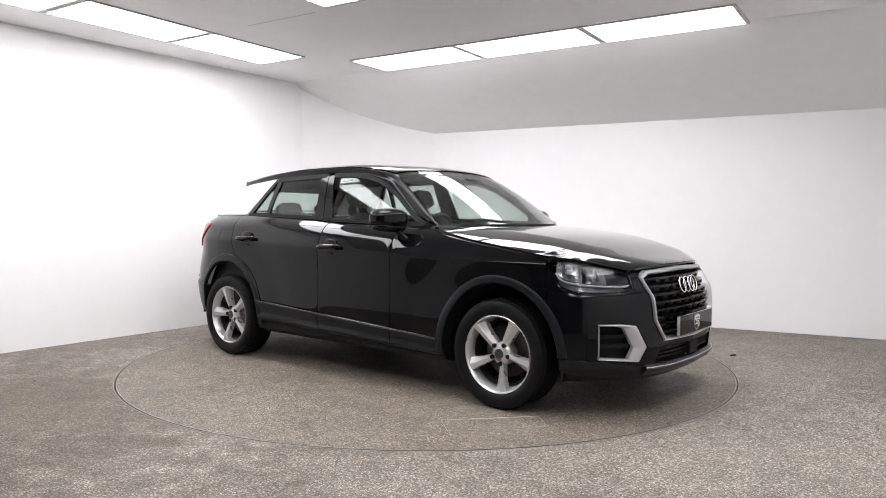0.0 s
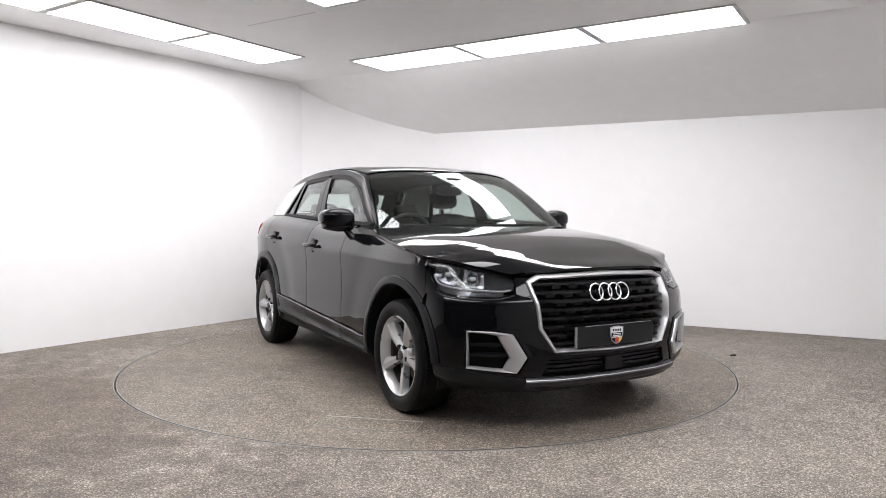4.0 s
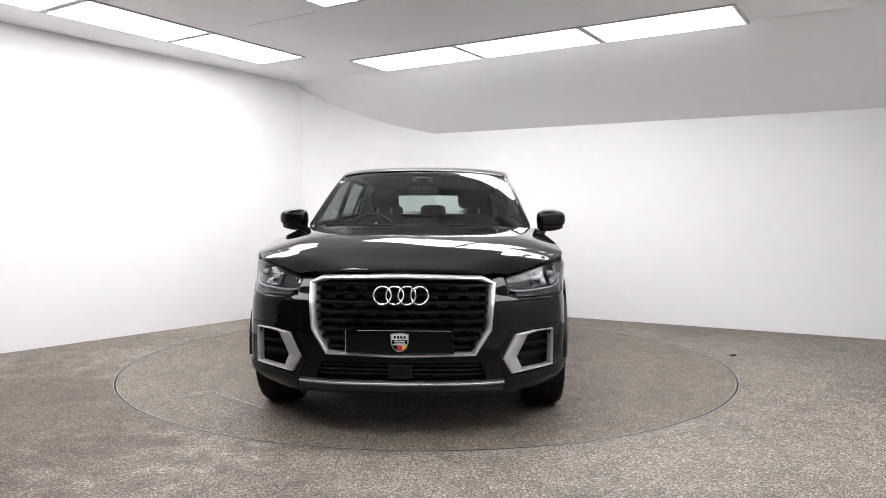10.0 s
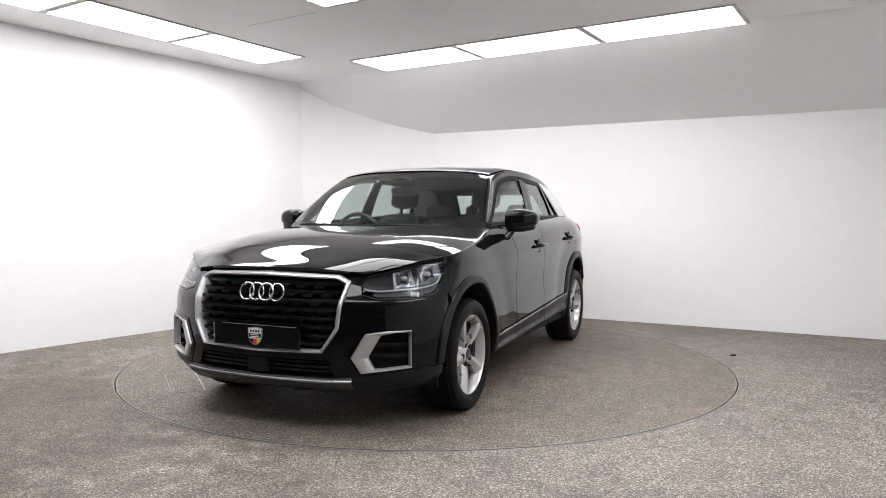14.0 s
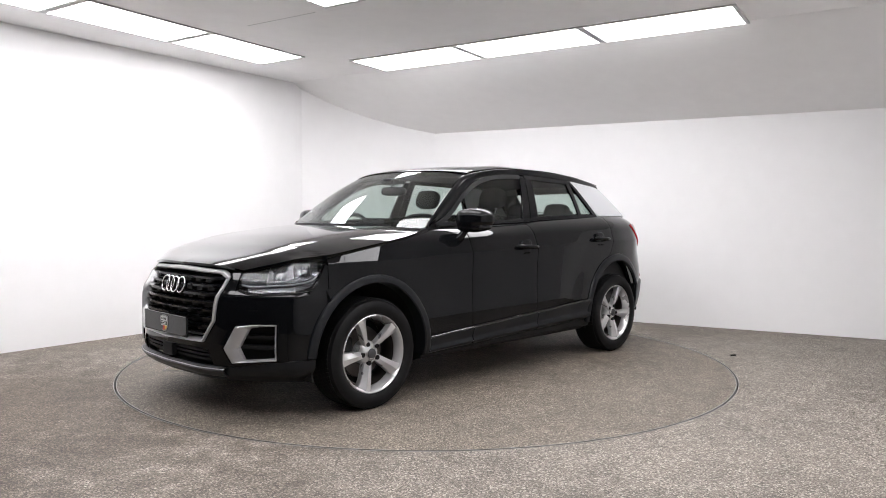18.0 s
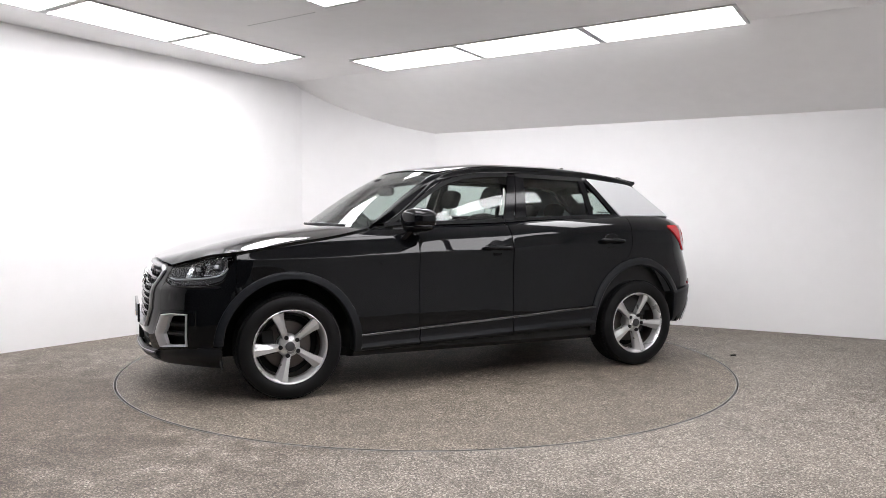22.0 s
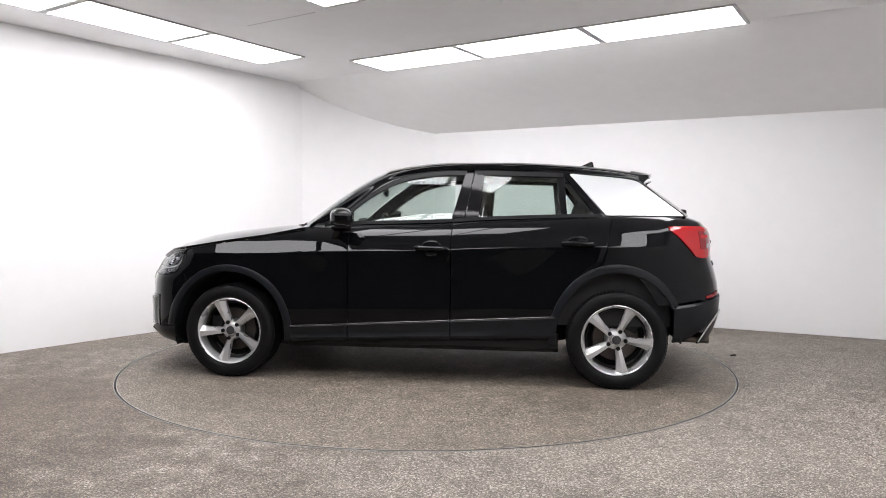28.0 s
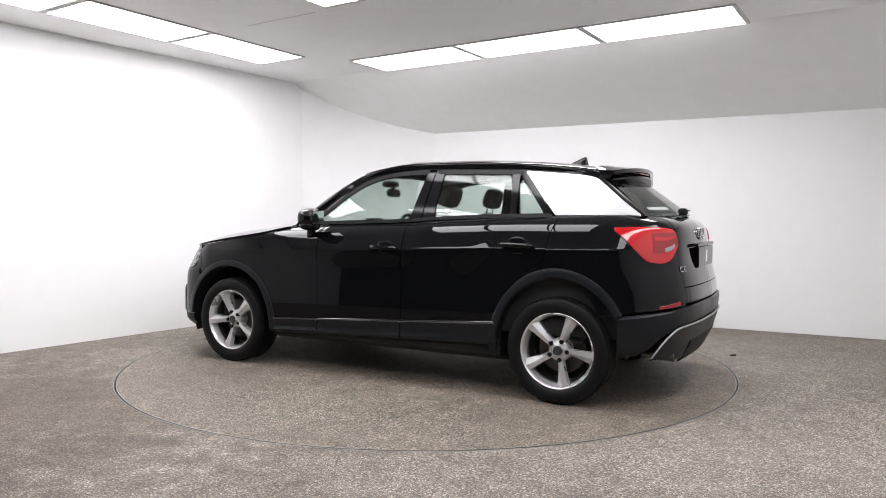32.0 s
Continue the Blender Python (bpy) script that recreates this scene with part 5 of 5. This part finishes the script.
    # twin tail pipes
    ex = new("exhaust")
    ex.parent = car
    for dy in (0.0, 0.085):
        x0, y0, z0 = -1.735, 0.50 + dy, 0.300
        prof = [(0.030, 0.0), (0.036, -0.17), (0.039, -0.185), (0.036, -0.188), (0.033, -0.15), (0.028, -0.02)]
        v, f = [], []
        for i in range(24):
            a = 2 * math.pi * i / 24
            v += [(x0 + d, y0 + r * math.cos(a), z0 + r * 0.85 * math.sin(a)) for r, d in prof]
        for i in range(24):
            j = (i + 1) % 24
            f += [(i * 6 + q, i * 6 + q + 1, j * 6 + q + 1, j * 6 + q) for q in range(5)]
        part("tail_pipe", poly_mesh("tail_pipe", v, f, 40), mat_pipe, ex, "sooty steel tail pipe")
    # tail lamps
    for sg in (1, -1):
        lamp = new("tail_lamp")
        lamp.parent = car
        sa, sb = s_at_x(-1.63), s_at_y(0.578, True)
        S = np.linspace(sa, sb, 34)
        t = (S - sa) / (sb - sa)
        low = spline((0.0, 0.12, 0.28, 0.42, 0.60, 0.78, 0.90, 1.0), (1.030, 0.985, 0.905, 0.852, 0.845, 0.862, 0.905, 0.945))(t)
        top = spline((0.0, 0.3, 0.7, 0.93, 1.0), (1.048, 1.052, 1.048, 1.035, 1.005))(t)
        v = steps(12, 0.03)
        V = low[:, None] * (1 - v) + top[:, None] * v
        sheet("lens", shell(S[:, None] + 0 * V, V, 0.010), M_RED, lamp, 0.02, sg, "glossy red tail lamp lens")
        # darker band, clear reversing window, and bars behind the lens
        def patch(name, t0, t1, v0, v1, m, off, lab=""):
            k = (t > t0) & (t < t1)
            w = np.linspace(v0, v1, 5)
            V2 = low[k][:, None] * (1 - w) + top[k][:, None] * w
            sheet(name, shell(S[k][:, None] + 0 * V2, V2, off), m, lamp, 0.004, sg, lab, soft=0.0008)
        patch("dark_band", 0.46, 0.97, 0.28, 0.84, M_REDDARK, 0.0135, "darker red inner lens")
        patch("light_bar", 0.50, 0.95, 0.62, 0.72, M_RED, 0.0155)
        patch("reversing_lens", 0.66, 0.90, 0.30, 0.42, mat_crest_rim, 0.0155, "clear reversing light")
    # rear plate in its recess, emblem and model badge
    rec = tail(np.array([0.0]), np.array([0.86]))[0]
    bm = bmesh.new()
    box(bm, float(rec[0]) - 0.006, 0, 0.862, 0.018, 0.535, 0.125, 0.004)
    pl = part("rear_plate", bm, M_TRIM, car, "blank black number plate")
    bm = bmesh.new()
    box(bm, float(rec[0]) + 0.002, 0, 0.938, 0.034, 0.60, 0.020, 0.006)
    part("plate_lamp_bar", bm, M_TRIM, gate)
    bm = bmesh.new()
    box(bm, float(rec[0]) - 0.0165, 0, 0.862, 0.004, 0.05, 0.075, 0.001)
    part("crest", bm, mat_crest, pl)
    for k in range(4):
        cy = (k - 1.5) * 0.050
        base = tail(np.array([cy]), np.array([1.005]), 0.006)[0]
        pts = [(base[0] + 0.10 * 0.035 * math.sin(q), cy + 0.035 * math.cos(q), 1.005 + 0.035 * math.sin(q)) for q in np.linspace(0, 2 * math.pi, 30, endpoint=False)]
        tube("emblem_ring", pts, 0.0038, M_CHROME, gate, 6, True)
    for y0, w in ((0.585, 0.034), (0.535, 0.026)):
        yy = np.linspace(y0, y0 - w, 5)
        for z, wd in ((0.818, 1), (0.792, 1)):
            tube("badge_bar", [tuple(p) for p in tail(yy, 0 * yy + z, 0.004)], 0.0026, M_CHROME, gate, 6)
        tube("badge_bar", [tuple(p) for p in tail(np.array([y0, y0]), np.array([0.818, 0.792]), 0.004)], 0.0026, M_CHROME, gate, 6)
    # roof spoiler
    u, v = np.linspace(-1, 1, 33), np.linspace(0, 1, 8)
    ua = np.abs(u)[:, None]
    x1 = -1.605 + 0.075 * ua**2.2
    X = (-1.452 + 0.05 * ua**2) * (1 - v) + x1 * v
    Y = u[:, None] * (0.532 * (1 - v) + 0.515 * v)
    Z = (ROOF_Z(-1.452) - 0.012 * (ua / 0.7) ** 2 - 0.024 * np.clip((ua - 0.8) / 0.2, 0, 1) ** 2) * (1 - v) + (1.397 - 0.034 * ua**2) * v + 0.002
    sp = sheet("roof_spoiler", np.stack([X, Y, Z], -1)[::-1], M_PAINT, car, 0.026)
    v = np.linspace(0, 1, 6)
    X = (x1 + 0.004) * (1 - v) + (x1 + 0.055) * v
    Zb = (1.376 - 0.034 * ua**2) * (1 - v) + (1.346 - 0.03 * ua**2) * v
    Y = u[:, None] * (0.512 * (1 - v) + 0.505 * v)
    sheet("spoiler_underside", np.stack([X, Y, Zb], -1)[::-1], M_TRIM, sp, 0.012)
    bm = bmesh.new()
    box(bm, -1.592, 0, 1.392, 0.008, 0.26, 0.010, 0.002)
    part("brake_light", bm, M_REDDARK, sp, "dark red high brake light")
    for sg in (1, -1):
        A = np.array([(-1.40, 0.546, 1.404), (-1.47, 0.535, 1.392), (-1.535, 0.520, 1.376)])
        B = np.array([(-1.452, 0.553, 1.345), (-1.475, 0.532, 1.335), (-1.50, 0.505, 1.335)])
        q = np.linspace(0, 1, 5)[None, :, None]
        G = A[:, None] * (1 - q) + B[:, None] * q
        sheet("spoiler_fin", G[::-1], M_TRIM, sp, 0.012, sg)
    # wiper and washer on the rear window
    blob("wiper_pivot", M_PLASTIC, car, (0.030, 0.030, 0.026), (-1.850, 0.02, 1.140), 3, 10, "black rear wiper pivot")
    tube("wiper_arm", [(-1.868, 0.02, 1.150), (-1.855, -0.12, 1.150), (-1.822, -0.36, 1.155)], [0.010, 0.007, 0.005], M_PLASTIC, car, 8)
    # roof aerial
    v, f = [], []
    for i, (x, z, w, l) in enumerate(((-1.13, 0.0, 0.020, 0.085), (-1.14, 0.018, 0.015, 0.068), (-1.165, 0.038, 0.009, 0.038), (-1.182, 0.056, 0.004, 0.016), (-1.188, 0.062, 0.001, 0.004))):
        for k in range(12):
            a = 2 * math.pi * k / 12
            v.append((x + l * math.cos(a), w * math.sin(a), float(ROOF_Z(-1.15)) + 0.002 + z * 1.02))
    f = [(i * 12 + k, i * 12 + (k + 1) % 12, (i + 1) * 12 + (k + 1) % 12, (i + 1) * 12 + k) for i in range(4) for k in range(12)]
    part("roof_aerial", poly_mesh("roof_aerial", v, f, 50), M_PAINT, car, "black shark-fin aerial")


mat_diff = mat("grey_skid_plastic", (0.016, 0.016, 0.018), 0.42, metal=0.1, noise_scale=10, noise_amt=0.06)
mat_pipe = mat("sooty_pipe", (0.16, 0.14, 0.12), 0.45, metal=0.8, noise_scale=30, noise_amt=0.3)
rear(car)


# ---------- mirrors, handles, cabin ----------
def fittings(car):
    for sg in (1, -1):
        # door mirror
        mir = new("door_mirror")
        mir.parent = car

        def bend(p):
            p = p.copy()
            p.x += -0.30 * p.y
            if p.x > 0:
                p.z *= 1 - 0.9 * max(0, p.x)
            p.z *= 1 - 1.8 * max(0.0, p.y)
            if p.z < 0:
                p.z *= 1 - 2.6 * max(0.0, p.y)
            return p
        mirror_turn = Matrix.Diagonal((1, sg, 1))
        blob("mirror_cap", M_PAINT, mir, (0.078, 0.104, 0.073), (0.494, 0.913 * sg, 1.088), 3.2, 20, shape=lambda p: mirror_turn @ bend(p), label="gloss black mirror cap")
        blob("mirror_base", M_TRIM, mir, (0.070, 0.094, 0.036), (0.496, 0.907 * sg, 1.040), 3.0, 16, shape=lambda p: mirror_turn @ bend(p))
        v = [(0.432, 0.838, 1.050), (0.408, 0.985, 1.055), (0.408, 0.985, 1.132), (0.432, 0.838, 1.145)]
        G = np.array([[v[0], v[3]], [v[1], v[2]]], float)
        sheet("mirror_glass", G, M_CHROME, mir, 0.004, sg, "silvered mirror glass", soft=0)
        tube("mirror_stalk", [(0.52, 0.865 * sg, 1.035), (0.53, 0.850 * sg, 1.005), (0.545, 0.830 * sg, 0.975), (0.56, 0.800 * sg, 0.950)], [0.034, 0.030, 0.034, 0.040], M_TRIM, mir, 12, flat=0.7)
        # door handles: a bar over a bowl, at the pull
        for x0, x1, z in ((0.004, -0.205, 0.898), (-0.948, -1.150, 0.936)):
            h = new("door_handle")
            h.parent = car
            xs = np.linspace(x0, x1, 14)
            t = np.linspace(-1, 1, 14)
            pts = side(xs, 0 * xs + z - 0.003 * t, 0.0)
            pts[:, 1] += 0.016 + 0.018 * (1 - np.abs(t) ** 4)
            tube("grip", [(a, b * sg, c) for a, b, c in pts], [0.012] + [0.0185] * 12 + [0.012], M_PAINT, h, 12, flat=0.85)
            mid = side(np.array([(x0 + x1) / 2]), np.array([z - 0.002]), 0.0)[0]
            blob("bowl", M_TRIM, h, (0.064, 0.008, 0.053), (mid[0], mid[1] * sg, mid[2]), 2.6, 12)
            lip = side(np.linspace(mid[0] + 0.03, mid[0] - 0.03, 6), np.full(6, z - 0.050), 0.004)
            tube("bowl_lip", [(a, b * sg, c) for a, b, c in lip], 0.004, M_PAINT, h, 8)
    # fuel flap on the right rear quarter
    S, Zf = np.linspace(s_at_x(-1.40), s_at_x(-1.575), 10), np.linspace(0.915, 1.015, 8)
    sheet("fuel_flap", shell(S[:, None] + 0 * Zf, Zf[None, :] + 0 * S[:, None], 0.0014), M_PAINT, car, 0.004, -1, soft=0.0014)
    # interior view mirror
    blob("cabin_mirror", M_PLASTIC, car, (0.020, 0.118, 0.034), (0.385, 0.0, 1.292), 3.0, 14, "black interior view mirror", turn=Matrix.Rotation(radians(8), 3, "Z"))
    tube("mirror_mount", [(0.388, 0, 1.31), (0.40, 0, 1.37)], 0.016, M_PLASTIC, car)
    blob("sensor_pod", M_PLASTIC, car, (0.055, 0.075, 0.026), (0.415, 0, 1.362), 3.0, 12)


def cabin(car):
    c = new("cabin")
    c.parent = car
    # floor pan, door cards, headlining, bulkheads
    bm = bmesh.new()
    box(bm, 0.31, 0, 0.230, 2.48, 1.36, 0.05, 0.015)
    box(bm, -1.30, 0, 0.315, 0.80, 0.90, 0.06, 0.015)
    box(bm, 1.55, 0, 0.26, 0.75, 0.82, 0.12, 0.02)
    part("floor_pan", bm, M_UNDER, c)
    # plain box added in the engine bay so that no light leaks through
    bm = bmesh.new()
    box(bm, 1.45, 0, 0.55, 0.80, 0.80, 0.56, 0.03)
    part("engine_bay_blocker", bm, M_UNDER, c)
    bm = bmesh.new()
    box(bm, -1.60, 0, 0.54, 0.60, 0.98, 0.36, 0.03)
    part("boot_tub", bm, M_UNDER, c)
    # added box that closes off the bright background seen under the tail
    bm = bmesh.new()
    box(bm, -1.72, 0, 0.420, 0.40, 1.10, 0.08, 0.02)
    part("rear_gap_blocker", bm, M_UNDER, c)
    for sg in (1, -1):
        xs = np.linspace(0.62, -1.66, 30)
        G = columns(side, xs, lambda x: 0 * x + 0.40, lambda x: BELT(x) - 0.03, 6, -0.075)
        sheet("door_card", G, M_INT, c, 0.02, sg, "black door trim")
        xs = np.linspace(0.60, -1.60, 24)
        A, B = side(xs, BELT(xs) - 0.035, -0.02), upper(xs, BELT(xs) + 0.004, -0.022)
        C = B - np.array([0, 0.05, 0.0])
        sheet("door_cap", np.stack([A, B, C], 1), M_INT, c, 0.008, sg, soft=0)
    u, v = np.linspace(-1, 1, 15), np.linspace(0, 1, 18)
    X = 0.24 * (1 - v) - 1.42 * v + 0 * u[:, None]
    Z = ROOF_Z(X) - 0.045 - 0.03 * np.abs(u)[:, None] ** 2
    sheet("headlining", np.stack([X, u[:, None] * (ROOF_Y(X) - 0.03), Z], -1)[::-1], M_INT, c, 0.012, 1, "dark headlining", soft=0)
    # dashboard
    u, w = np.linspace(-1, 1, 21), np.linspace(0, 1, 12)
    prof_x, prof_z = spline((0, 0.3, 0.6, 0.8, 1.0), (0.97, 0.80, 0.60, 0.54, 0.56)), spline((0, 0.3, 0.6, 0.8, 1.0), (1.015, 1.022, 1.005, 0.93, 0.60))
    G = np.array([[(prof_x(a) - 0.10 * abs(b) ** 2.5 * (1 - a), 0.735 * b, prof_z(a) - 0.012 * abs(b) ** 2) for a in w] for b in u], float)
    sheet("dashboard", G[::-1], M_INT, c, 0.02, 1, "black dashboard")
    blob("instrument_hood", M_INT, c, (0.10, 0.18, 0.035), (0.585, -0.36, 1.018), 3.0, 14)
    bm = bmesh.new()
    box(bm, 0.572, 0.0, 1.040, 0.012, 0.235, 0.105, 0.004)
    part("screen", bm, mat_scr, c, "dark dashboard screen")
    # steering wheel on the right-hand side
    sw = new("steering_wheel")
    sw.parent = car
    m = pose(0.40, -0.36, 0.955, 0, -66, 0)
    pts = [m @ Vector((0.182 * math.cos(q), 0.182 * math.sin(q), 0)) for q in np.linspace(0, 2 * math.pi, 40, endpoint=False)]
    tube("wheel_rim", pts, 0.015, M_INT, sw, 10, True)
    blob("airbag_boss", M_INT, sw, (0.075, 0.07, 0.030), m @ Vector((0, 0, 0.0)), 3, 12, turn=m.to_3x3())
    for q in (90, 210 + 60, 180):
        a = radians(q)
        tube("wheel_spoke", [m @ Vector((0.05 * math.cos(a), 0.05 * math.sin(a), 0)), m @ Vector((0.178 * math.cos(a), 0.178 * math.sin(a), 0))], 0.016, M_TRIM, sw, 8, flat=0.6)
    # seats
    def seat(x, y, wide, name, heads, back_h, lean):
        s = new(name)
        s.parent = car
        blob("cushion", M_INT, s, (0.26, wide, 0.085), (x + 0.18, y, 0.60), 3.2, 16)
        turn = Matrix.Rotation(radians(-lean), 3, "Y")
        mid = Vector((x - 0.10, y, 0.66 + back_h / 2))

        def taper(p):
            p = p.copy()
            p.y *= 1 - 0.16 * (p.z / back_h + 0.5) ** 2
            p.x -= 0.05 * (abs(p.y) / wide) ** 2 * -1
            return p
        blob("backrest", M_INT, s, (0.075, wide, back_h / 2), mid, 3.2, 18, turn=turn, shape=taper)
        for hy in heads:
            top = mid + turn @ Vector((0.0, hy, back_h / 2))
            hd = (0.050, 0.118, 0.078) if len(heads) == 1 else (0.045, 0.118, 0.058)
            up = 0.128 if len(heads) == 1 else 0.052
            blob("headrest", M_INT, s, hd, top + turn @ Vector((0.005, 0, up)), 3.4, 14, turn=turn)
            for dy in (-0.055, 0.055):
                tube("headrest_post", [top + turn @ Vector((0, dy, -0.05)), top + turn @ Vector((0, dy, up))], 0.006, M_SILVER, s, 8)
    seat(-0.10, 0.36, 0.245, "front_seat", (0.0,), 0.48, 20)
    seat(-0.10, -0.36, 0.245, "front_seat", (0.0,), 0.48, 20)
    seat(-0.92, 0.0, 0.61, "rear_bench", (-0.40, 0.0, 0.40), 0.46, 20)
    # parcel shelf and rear inner trim
    bm = bmesh.new()
    box(bm, -1.48, 0, 1.00, 0.52, 1.10, 0.025, 0.008)
    part("parcel_shelf", bm, M_INT, c)


mat_scr = mat("screen_black", (0.012, 0.014, 0.016), 0.12)
fittings(car)
cabin(car)


def motions():
    """The table turns steadily, and the car with it."""
    rows_t, rows_c = [], []
    for i in range(17):
        t = 2.0 * i
        m = Matrix.Rotation(radians(TURN0 + RATE * t), 4, "Z")
        rows_t.append((t, m))
        rows_c.append((t, m @ OFF))
    walk(table, rows_t)
    walk(car, rows_c)


motions()
